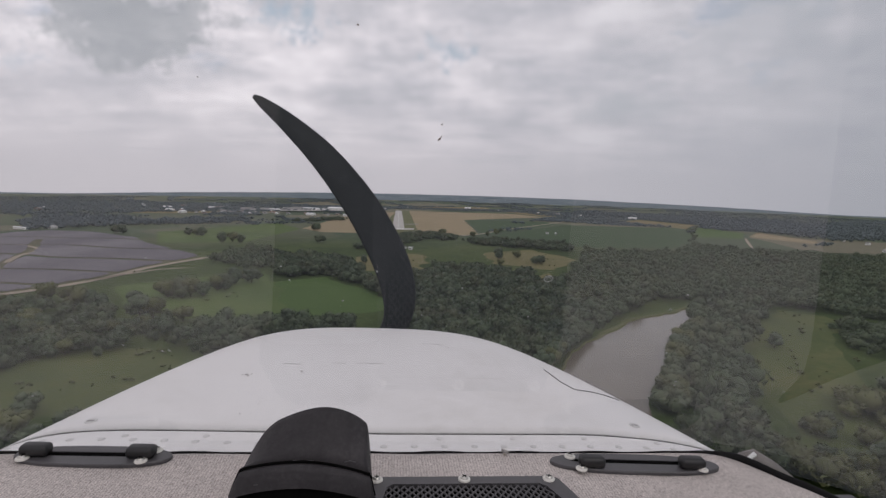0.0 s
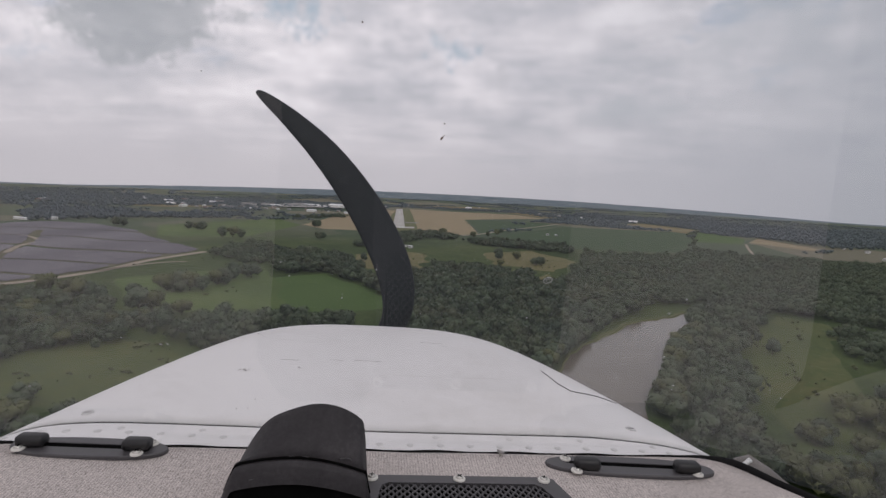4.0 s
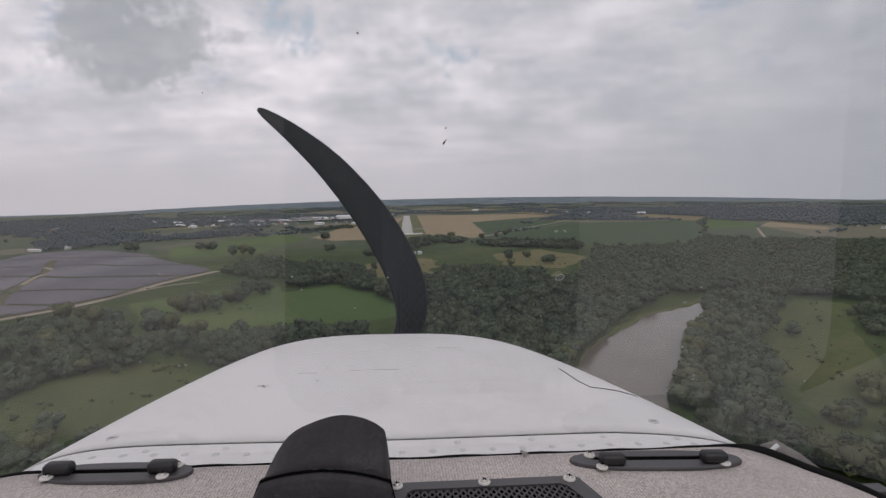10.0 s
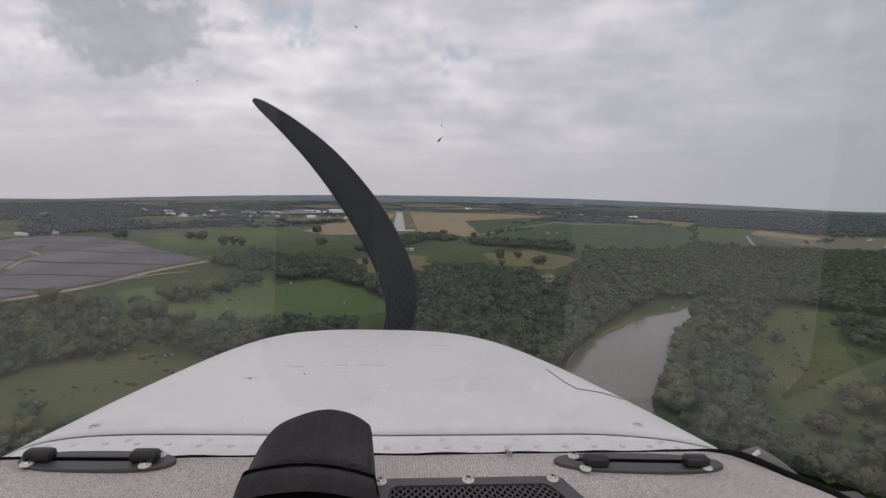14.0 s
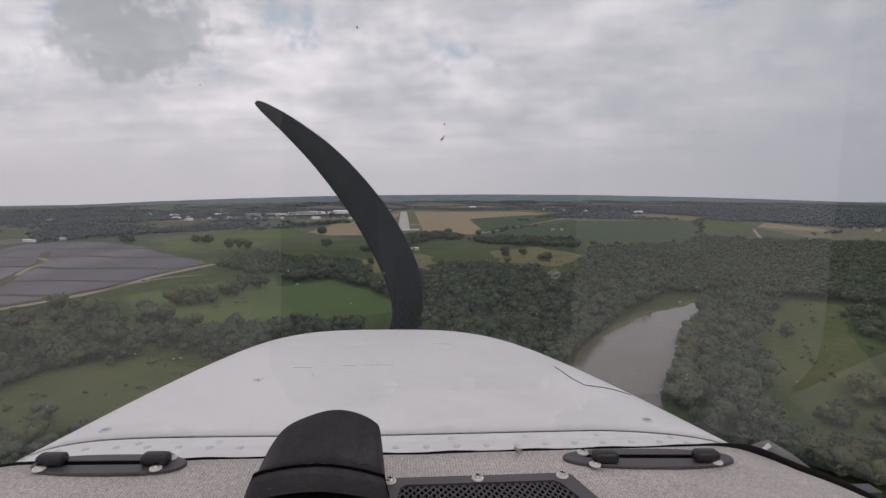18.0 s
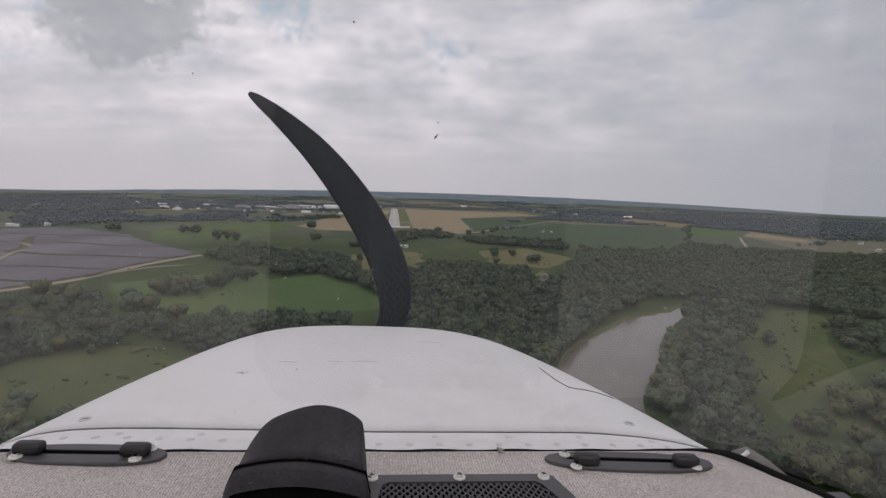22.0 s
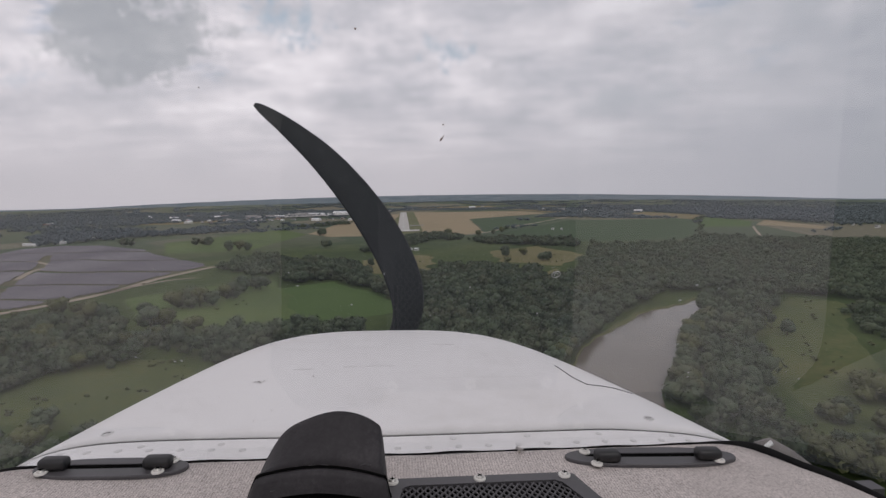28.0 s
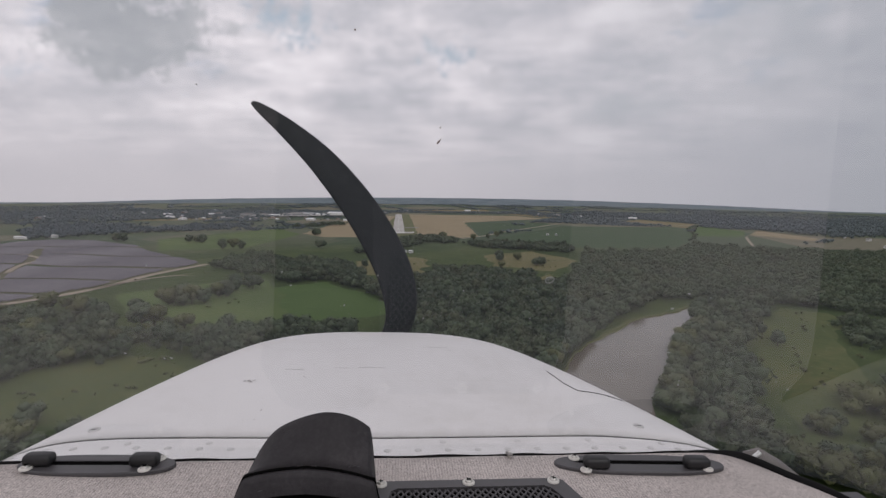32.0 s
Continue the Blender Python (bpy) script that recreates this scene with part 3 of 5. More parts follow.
def runway_marks():
    a, b = Vector((-153, 1562, 0)) * PLAN, Vector((-313, 3190, 0)) * PLAN
    d = (b - a).normalized()
    s = Vector((-d.y, d.x, 0))
    ob = holder("runway_marking", Matrix.Identity(4), "faded white runway threshold and centre lines", "marking", kind="structure")
    def bar(u0, u1, v0, v1):
        bm = bmesh.new()
        pts = [a + d * u + s * v for u, v in ((u0, v0), (u1, v0), (u1, v1), (u0, v1))]
        f = bm.faces.new([bm.verts.new((p.x, p.y, land_height(p.x, p.y) + 0.32)) for p in pts])
        r = bmesh.ops.extrude_face_region(bm, geom=[f])
        for v in r["geom"]:
            if isinstance(v, bmesh.types.BMVert):
                v.co.z += 0.02
        bmesh.ops.recalc_face_normals(bm, faces=bm.faces)
        part("line", bm, M_MARK, ob)
    for k in range(8):
        v = -11.2 + k * 3.2
        bar(12, 42, v - 0.9, v + 0.9)
    for k in range(20):
        bar(90 + k * 50, 120 + k * 50, -0.45, 0.45)


runway_marks()
ribbon("road", [(30, 1390), (98, 1500), (170, 1675), (362, 2059), (520, 2400), (700, 2800)], 7, M_SOIL, "straight pale gravel road between fields", "road")
ribbon("road", [(-380, 815), (-402, 700), (-404, 600), (-426, 518), (-470, 440)], 9, M_SOIL, "pale dirt road along the solar farm", "road")
ribbon("track", [(-408, 590), (-396, 640), (-380, 682), (-355, 703)], 4, M_SOIL, "narrow dirt track through pasture", "track")
ribbon("track", [(-600, 700), (-640, 770), (-672, 850), (-760, 915), (-860, 960)], 6, M_SOIL, "dirt service track inside the solar farm", "track")
ribbon("drive", [(890, 1597), (800, 1420), (722, 1261)], 5, M_SOIL, "pale farm drive down to a house", "drive")
ribbon("road", [(-1500, 2700), (-900, 2480), (-400, 3350), (200, 3620), (900, 3500)], 9, M_ASPHALT, "far grey highway past the airfield", "road", lift=1.2)


def river():
    left = plan([(290, 585), (228, 516), (171, 474), (130, 421), (91, 369), (74, 326), (58, 283), (40, 234), (10, 186), (-40, 120), (-110, 60)])
    right = plan([(300, 575), (237, 508), (200, 436), (158, 368), (120, 299), (107, 266), (98, 234), (80, 190), (40, 120), (0, 40), (-60, -40)])
    bm = bmesh.new()
    rows = []
    for (ax, ay), (bx, by), nxt in zip(left, right, range(len(left))):
        rows.append((Vector((ax, ay, 0)), Vector((bx, by, 0))))
    fine = []
    for (a0, b0), (a1, b1) in zip(rows, rows[1:]):
        for k in range(10):
            t = k / 10
            a, b = a0.lerp(a1, t), b0.lerp(b1, t)
            w = (b - a).normalized()
            a = a + w * 3.0 * noise.noise((a.x * 0.09, a.y * 0.09, 0))
            b = b + w * 3.0 * noise.noise((b.x * 0.09, b.y * 0.09, 7))
            fine.append([(*(a.lerp(b, i / 4)).xy, 0.3) for i in range(5)])
    grid(bm, fine)
    bmesh.ops.recalc_face_normals(bm, faces=bm.faces)
    ob = part("river", bm, M_WATER)
    tagged(ob, "calm brownish grey river reflecting the clouds", "water", kind="structure")
    # low reedy shore, a step above the water
    bm = bmesh.new()
    shore = []
    for row in fine:
        a, b = Vector(row[0]), Vector(row[-1])
        w = (a - b).normalized()
        k = 3.0 + 4 * noise.noise((a.x * 0.04, a.y * 0.04, 4))
        shore.append([tuple(a - w * 0.4 + Vector((0, 0, -0.1))), tuple(a + w * 0.5 + Vector((0, 0, 0.7))), tuple(a + w * k + Vector((0, 0, 0.25)))])
    grid(bm, shore)
    bmesh.ops.recalc_face_normals(bm, faces=bm.faces)
    ob = part("river_bank", bm, M_BANK)
    tagged(ob, "light green grassy river bank", "bank", kind="structure")


river()


# ---- trees ----
def lump(rng, sub):
    """Vertices and triangles of one rough ball."""
    bm = bmesh.new()
    bmesh.ops.create_icosphere(bm, subdivisions=sub, radius=1.0)
    v = np.array([p.co[:] for p in bm.verts])
    f = np.array([[q.index for q in t.verts] for t in bm.faces])
    bm.free()
    v = v * (1 + rng.uniform(-0.30, 0.26, (len(v), 1)))
    return v, f


def crown_shape(rng, lumps, sub, leaves, leaf_size, spread=0.62):
    """A crown 2 wide and 1.5 high round the origin, of lumps and loose leaf sprays."""
    vs, fs, n = [], [], 0
    centres = []
    for i in range(lumps):
        a, r = rng.uniform(0, 6.283), spread * math.sqrt(rng.uniform(0, 1))
        h = rng.uniform(-0.35, 0.5) * (1.1 - r)
        c = np.array([r * math.cos(a), r * math.sin(a), h])
        s = rng.uniform(0.30, 0.52) * (1.15 - 0.5 * r) if lumps > 1 else 0.95
        v, f = lump(rng, sub)
        vs.append(v * np.array([s, s, s * 0.82]) + c)
        fs.append(f + n)
        n += len(v)
        centres.append((c, s))
    if leaves:
        which = rng.integers(0, lumps, leaves)
        d = rng.normal(size=(leaves, 3))
        d /= np.linalg.norm(d, axis=1, keepdims=True)
        c = np.array([centres[w][0] for w in which])
        s = np.array([centres[w][1] for w in which])[:, None]
        p = c + d * s * rng.uniform(0.86, 1.34, (leaves, 1)) * np.array([1, 1, 0.82])
        u = rng.normal(size=(leaves, 3)) * leaf_size
        w = rng.normal(size=(leaves, 3)) * leaf_size
        tri = np.stack([p + u * 0.6, p - u * 0.4 + w * 0.5, p - u * 0.3 - w * 0.6], 1).reshape(-1, 3)
        vs.append(tri)
        fs.append(np.arange(leaves * 3).reshape(-1, 3) + n)
    return np.concatenate(vs), np.concatenate(fs)


def mesh_from(name, v, f, mat):
    me = bpy.data.meshes.new(name)
    me.vertices.add(len(v))
    me.vertices.foreach_set("co", v.astype(np.float32).ravel())
    me.loops.add(len(f) * 3)
    me.loops.foreach_set("vertex_index", f.astype(np.int32).ravel())
    me.polygons.add(len(f))
    me.polygons.foreach_set("loop_start", np.arange(0, len(f) * 3, 3, dtype=np.int32))
    me.update(calc_edges=True)
    me.materials.append(mat)
    return me


def trunk_mesh(rng, h):
    bm = bmesh.new()
    bend = rng.uniform(-0.05, 0.05, 2)
    tube(bm, [(0, 0, -0.3), (bend[0] * h * 0.3, 0, h * 0.25), (bend[0] * h, bend[1] * h, h * 0.72)], [h * 0.035, h * 0.026, h * 0.012], 7)
    for k in range(4):
        a = k * 1.6 + rng.uniform(0, 1)
        z = h * rng.uniform(0.28, 0.45)
        r = h * rng.uniform(0.18, 0.28)
        tube(bm, [(0, 0, z), (r * 0.5 * math.cos(a), r * 0.5 * math.sin(a), z + h * 0.1), (r * math.cos(a), r * math.sin(a), z + h * 0.26)], [h * 0.013, h * 0.009, h * 0.004], 5)
    return mesh_of("trunk", bm, M_BARK)


RNG = np.random.default_rng(7)
TREES = []
for kind in range(6):
    v, f = crown_shape(RNG, 11, 2, 900, 0.075)
    v = v * np.array([0.46, 0.46, 0.60]) + np.array([0, 0, 0.50])
    TREES.append((trunk_mesh(RNG, 1.0), mesh_from("crown", v, f, M_LEAF if kind % 3 else M_LEAFB)))


def inside(p, poly):
    x, y = p
    c = False
    for (x0, y0), (x1, y1) in zip(poly, poly[1:] + poly[:1]):
        if (y0 > y) != (y1 > y) and x < (x1 - x0) * (y - y0) / (y1 - y0) + x0:
            c = not c
    return c


def tree(x, y, h, wide, label, group):
    k = int(RNG.integers(0, len(TREES)))
    ob = holder("tree", Matrix.LocRotScale((x, y, land_height(x, y)), Euler((0, 0, RNG.uniform(0, 6.28))), (h * wide, h * wide, h)), label, "tree", group)
    part_of("trunk", TREES[k][0], ob)
    part_of("crown", TREES[k][1], ob)
    return ob


MID = [crown_shape(RNG, 4 + k % 4, 1, 330, 0.110, 0.55 + 0.05 * (k % 3)) for k in range(9)]
FAR = [crown_shape(RNG, 3, 1, 40, 0.20) for _ in range(8)]
LOW = [(v * np.array([2.3, 2.3, 1.0]), f) for v, f in (crown_shape(RNG, 3, 1, 10, 0.25, 0.8) for _ in range(8))]


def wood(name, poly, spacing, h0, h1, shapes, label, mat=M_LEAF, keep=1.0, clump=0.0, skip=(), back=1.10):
    """A wood of many crowns as one mass; back drops trees near the far edge to fit the camera's view; clump makes it
    break up into groups.
    """
    poly = plan(poly)
    xs, ys = [p[0] for p in poly], [p[1] for p in poly]
    V, Fc, n, count = [], [], 0, 0
    y = min(ys)
    while y < max(ys):
        x = min(xs) + RNG.uniform(0, spacing)
        while x < max(xs):
            px, py = x + RNG.uniform(-0.45, 0.45) * spacing, y + RNG.uniform(-0.45, 0.45) * spacing
            x += spacing
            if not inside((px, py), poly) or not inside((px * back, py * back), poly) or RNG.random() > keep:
                continue
            if clump and noise.noise((px / clump, py / clump, 5.5)) < 0.02:
                continue
            if any(inside((px, py), s) for s in (*skip, *FAR_FIELDS)):
                continue
            v, f = shapes[int(RNG.integers(0, len(shapes)))]
            h = h0 + (h1 - h0) * RNG.random() ** 1.3 * (0.75 + 0.5 * noise.noise((px / 40, py / 40, 9)))
            h = h * RNG.uniform(0.7, 1.2)
            w = h * RNG.uniform(0.48, 0.76)
            a = RNG.uniform(0, 6.28)
            c, s = math.cos(a), math.sin(a)
            q = v @ np.array([[c, s, 0], [-s, c, 0], [0, 0, 1]])
            V.append(q * np.array([w, w, h * 0.66]) + np.array([px, py, land_height(px, py) + h * 0.42]))
            Fc.append(f + n)
            n += len(v)
        y += spacing
    if not V:
        return
    ob = new(name, mesh_from(name, np.concatenate(V), np.concatenate(Fc), mat))
    tagged(ob, label, "trees", kind="stuff")


FAR_FIELDS = [plan(p) for p in ([(1015, 2175), (1032, 1861), (880, 1594), (728, 1604)], [(1118, 1934), (1081, 1561), (1007, 1465), (948, 1685)],
                                [(780, 2525), (998, 2798), (1104, 2297), (906, 2041)], [(105, 1400), (430, 2060), (900, 2100), (740, 1600), (520, 1200), (280, 1170)])]
RIVER_AREA = plan([(290, 590), (225, 518), (168, 474), (127, 421), (88, 369), (70, 326), (54, 283), (36, 234), (5, 186), (-45, 120),
                   (0, 40), (45, 120), (84, 190), (101, 234), (110, 266), (123, 299), (161, 368), (203, 436), (240, 508), (303, 573)])
CLEARINGS = [RIVER_AREA] + [plan(p) for p in (
    [(247, 428), (345, 546), (374, 518), (300, 389), (229, 294), (215, 245), (150, 205), (173, 289)],
    [(95, 696), (145, 760), (150, 686), (112, 640)], [(60, 1003), (169, 1085), (225, 929), (161, 794), (71, 835)],
    [(-159, 878), (-86, 954), (-38, 931), (-41, 726), (-112, 728)], [(-215, 617), (-158, 665), (-88, 590), (-50, 514), (-66, 473), (-125, 440), (-160, 454)],
    [(400, 420), (450, 500), (520, 480), (300, 290)])]
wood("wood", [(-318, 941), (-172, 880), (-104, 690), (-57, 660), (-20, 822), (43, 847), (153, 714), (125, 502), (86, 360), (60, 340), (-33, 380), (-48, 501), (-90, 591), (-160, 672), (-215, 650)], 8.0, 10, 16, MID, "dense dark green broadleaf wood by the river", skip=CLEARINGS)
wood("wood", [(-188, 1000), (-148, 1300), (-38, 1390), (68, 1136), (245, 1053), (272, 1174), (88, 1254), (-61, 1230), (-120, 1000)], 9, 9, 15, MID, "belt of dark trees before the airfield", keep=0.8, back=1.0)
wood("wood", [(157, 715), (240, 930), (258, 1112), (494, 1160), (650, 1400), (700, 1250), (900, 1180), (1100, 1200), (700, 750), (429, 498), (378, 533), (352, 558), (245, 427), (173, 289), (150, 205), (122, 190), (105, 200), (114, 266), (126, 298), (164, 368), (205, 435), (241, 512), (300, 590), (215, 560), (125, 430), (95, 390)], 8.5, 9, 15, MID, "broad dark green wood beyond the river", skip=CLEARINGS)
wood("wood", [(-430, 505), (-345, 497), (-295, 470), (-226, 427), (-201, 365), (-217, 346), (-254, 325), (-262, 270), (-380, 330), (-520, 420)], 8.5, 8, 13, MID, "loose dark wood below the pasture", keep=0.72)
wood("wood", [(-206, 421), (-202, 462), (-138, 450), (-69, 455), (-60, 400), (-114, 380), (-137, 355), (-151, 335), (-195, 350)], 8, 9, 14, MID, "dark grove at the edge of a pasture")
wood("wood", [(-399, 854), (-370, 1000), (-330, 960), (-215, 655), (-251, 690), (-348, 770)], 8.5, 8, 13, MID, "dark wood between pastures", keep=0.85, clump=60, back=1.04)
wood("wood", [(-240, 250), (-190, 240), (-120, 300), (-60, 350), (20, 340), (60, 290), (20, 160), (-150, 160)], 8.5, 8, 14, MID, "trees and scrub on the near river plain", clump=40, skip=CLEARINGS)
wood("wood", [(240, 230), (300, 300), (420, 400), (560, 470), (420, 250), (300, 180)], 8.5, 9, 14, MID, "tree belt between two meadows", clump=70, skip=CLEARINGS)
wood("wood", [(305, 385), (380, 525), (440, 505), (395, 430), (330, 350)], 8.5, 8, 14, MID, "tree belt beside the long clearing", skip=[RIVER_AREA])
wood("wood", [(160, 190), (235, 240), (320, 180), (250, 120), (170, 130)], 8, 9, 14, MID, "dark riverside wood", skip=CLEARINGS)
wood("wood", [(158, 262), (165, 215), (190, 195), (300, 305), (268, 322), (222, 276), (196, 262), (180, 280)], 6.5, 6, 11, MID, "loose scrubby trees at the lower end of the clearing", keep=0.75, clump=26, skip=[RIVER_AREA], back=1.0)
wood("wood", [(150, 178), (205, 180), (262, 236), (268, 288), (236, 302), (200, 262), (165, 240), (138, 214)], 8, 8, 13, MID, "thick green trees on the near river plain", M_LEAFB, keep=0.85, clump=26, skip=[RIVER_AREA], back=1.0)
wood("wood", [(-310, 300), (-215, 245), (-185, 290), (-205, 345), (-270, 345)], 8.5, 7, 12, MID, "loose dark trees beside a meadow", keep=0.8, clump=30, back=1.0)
wood("far_wood", [(-1285, 1523), (-1444, 1963), (-1489, 2400), (-800, 2122), (-675, 1874), (-700, 1600), (-867, 1379), (-960, 1187)], 13, 10, 16, FAR, "wide dark wood behind the solar farm", M_LEAFHAZE, keep=0.9, clump=300)
wood("far_wood", [(951, 4100), (1670, 3793), (2471, 2961), (1500, 1700), (1150, 1560), (1120, 1962), (1010, 2973), (761, 3345)], 17, 11, 18, FAR, "wide dark wood reaching to the horizon", M_LEAFHAZE)
wood("far_wood", [(1120, 1480), (1500, 1650), (2300, 2600), (2600, 1900), (1500, 900), (900, 800)], 16, 9, 15, FAR, "mixed woodland with small clearings", M_LEAFHAZE, clump=150)
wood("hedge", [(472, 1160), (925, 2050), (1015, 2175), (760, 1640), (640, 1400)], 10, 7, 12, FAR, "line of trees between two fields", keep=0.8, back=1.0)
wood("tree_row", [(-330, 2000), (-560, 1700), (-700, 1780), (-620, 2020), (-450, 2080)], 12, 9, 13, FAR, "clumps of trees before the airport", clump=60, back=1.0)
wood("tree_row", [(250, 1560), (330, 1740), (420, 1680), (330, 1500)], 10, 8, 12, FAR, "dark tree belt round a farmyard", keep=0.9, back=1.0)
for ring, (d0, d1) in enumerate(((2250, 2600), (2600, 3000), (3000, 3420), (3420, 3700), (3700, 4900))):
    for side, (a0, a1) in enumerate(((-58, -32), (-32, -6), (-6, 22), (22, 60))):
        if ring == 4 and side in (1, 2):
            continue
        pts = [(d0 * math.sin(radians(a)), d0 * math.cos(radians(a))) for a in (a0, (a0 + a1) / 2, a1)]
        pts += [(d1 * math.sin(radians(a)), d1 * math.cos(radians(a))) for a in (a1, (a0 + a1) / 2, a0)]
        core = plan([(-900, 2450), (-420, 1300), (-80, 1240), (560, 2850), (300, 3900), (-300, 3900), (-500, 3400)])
        wood("far_wood", pts, (15, 19, 21, 16, 32)[ring], 6, 10 - 1.2 * min(ring, 3), LOW, "scattered far tree belts among farms" if ring < 2 else "continuous far woods under the horizon", M_LEAFHAZE,
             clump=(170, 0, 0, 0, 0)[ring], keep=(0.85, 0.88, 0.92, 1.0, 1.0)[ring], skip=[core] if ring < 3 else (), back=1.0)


def lone_trees():
    spots = [(-361, 1430, 13), (-372, 1440, 12), (-268, 1085, 12), (-593, 1187, 11), (-575, 1190, 10), (-560, 1180, 11), (-454, 1043, 12), (-440, 1060, 13),
             (-420, 1050, 11), (-748, 1170, 13), (-735, 1175, 12), (-278, 512, 11), (-268, 520, 13), (-258, 518, 12), (-247, 522, 10), (-262, 508, 9),
             (-247, 554, 11), (-240, 556, 10), (-244, 591, 11), (-237, 613, 10), (-230, 608, 11), (-371, 473, 12), (-326, 447, 13), (-318, 452, 11),
             (-305, 453, 9), (-290, 481, 7), (-251, 420, 13), (-243, 424, 12), (85, 905, 11), (150, 860, 9), (140, 850, 8), (120, 930, 9),
             (-70, 820, 9), (-100, 760, 8), (-130, 800, 9), (100, 1400, 9), (130, 1480, 10), (150, 1560, 9), (60, 1350, 10), (-20, 1390, 11)]
    for x, y, h in spots:
        tree(x * PLAN, y * PLAN, h * 1.35, RNG.uniform(0.95, 1.3), "broad dark green tree standing in a pasture", "trees in the pastures")
    # trees along the river, on both shores
    for (ax, ay), (bx, by) in (((205, 440), (162, 372)), ((162, 372), (126, 300)), ((126, 300), (114, 262)), ((240, 512), (205, 440)), ((84, 365), (122, 420)), ((66, 322), (84, 365))):
        for k in range(9):
            t = k / 9
            s = 1 if ax > bx else -1
            x, y = ax + t * (bx - ax) + s * RNG.uniform(3, 7), ay + t * (by - ay)
            tree(x * PLAN, y * PLAN, RNG.uniform(8, 13), RNG.uniform(0.9, 1.25), "dark green tree leaning over the river bank", "trees along the river")
    # scrub and trees spread over the near meadows
    areas = [([(-420, 500), (-300, 480), (-205, 420), (-200, 340), (-260, 300), (-420, 380)], 50), ([(247, 428), (345, 546), (374, 518), (300, 389), (229, 294), (173, 289)], 3),
             ([(-240, 250), (-150, 230), (-60, 300), (40, 300), (20, 200), (-150, 170)], 30), ([(100, 700), (225, 930), (70, 840)], 4), ([(150, 185), (229, 294), (420, 400), (300, 180)], 44)]
    for poly, n in areas:
        poly = plan(poly)
        made = 0
        while made < n:
            x, y = RNG.uniform(min(p[0] for p in poly), max(p[0] for p in poly)), RNG.uniform(min(p[1] for p in poly), max(p[1] for p in poly))
            if inside((x, y), poly) and not inside((x, y), RIVER_AREA):
                tree(x, y, RNG.uniform(5, 11), RNG.uniform(0.95, 1.4), "bushy green tree among scrub", "trees on the river plain")
                made += 1


lone_trees()


def hedgerows():
    """Short rows of trees between far fields, and scrub in the meadows."""
    core = plan([(-420, 1300), (-80, 1240), (520, 2850), (250, 3600), (-260, 3500), (-500, 2900)])
    V, Fc, n = [], [], 0
    def crown(x, y, h):
        nonlocal n
        v, f = (FAR if y < 2000 else LOW)[int(RNG.integers(0, 8))]
        w = h * RNG.uniform(0.5, 0.8)
        V.append(v * np.array([w, w, h * 0.66]) + np.array([x, y, land_height(x, y) + h * 0.42]))
        Fc.append(f + n)
        n += len(v)
    for i in range(230):
        a, d = radians(RNG.uniform(-48, 48)), RNG.uniform(1150, 3450)
        x, y = d * math.sin(a), d * math.cos(a)
        if inside((x, y), core):
            continue
        turn = (0.45 if RNG.random() < 0.7 else 0.45 + 1.57) + RNG.normal() * 0.1
        length = RNG.uniform(40, 260) * (0.5 + d / 2500)
        k = 0.0
        while k < length:
            px, py = x + k * math.cos(turn) + RNG.normal() * 2, y + k * math.sin(turn) + RNG.normal() * 2
            if not inside((px, py), core) and not any(inside((px * q, py * q), f) for f in FAR_FIELDS for q in (1.0, 1.1)):
                crown(px, py, RNG.uniform(6, 12))
            k += RNG.uniform(6, 13)
    tagged(new("hedgerows", mesh_from("hedgerows", np.concatenate(V), np.concatenate(Fc), M_LEAFHAZE)), "rows of trees between far fields", "trees", kind="stuff")
    V, Fc, n = [], [], 0
    for poly, count in (([(247, 428), (345, 546), (374, 518), (300, 389), (229, 294), (215, 245), (150, 205), (173, 289)], 240), ([(-262, 330), (-224, 350), (-175, 338), (-150, 306), (-180, 240), (-240, 240)], 70),
                        ([(-159, 878), (-86, 954), (-38, 931), (-41, 726), (-112, 728)], 60), ([(60, 1003), (169, 1085), (225, 929), (161, 794), (71, 835)], 60), ([(368, 466), (429, 498), (520, 480), (290, 290), (285, 364)], 120),
                        ([(-420, 500), (-300, 480), (-205, 420), (-200, 340), (-260, 240), (-420, 300)], 160), ([(-430, 700), (-300, 800), (-230, 620), (-200, 480), (-330, 520)], 40)):
        poly = plan(poly)
        for i in range(count):
            x, y = RNG.uniform(min(p[0] for p in poly), max(p[0] for p in poly)), RNG.uniform(min(p[1] for p in poly), max(p[1] for p in poly))
            if inside((x, y), poly) and noise.noise((x / 30, y / 30, 2.2)) > -0.1:
                crown(x, y, RNG.uniform(0.9, 3.2))
    tagged(new("scrub", mesh_from("scrub", np.concatenate(V), np.concatenate(Fc), M_LEAFB)), "low green scrub dotted over the meadows", "bushes", kind="stuff")


hedgerows()


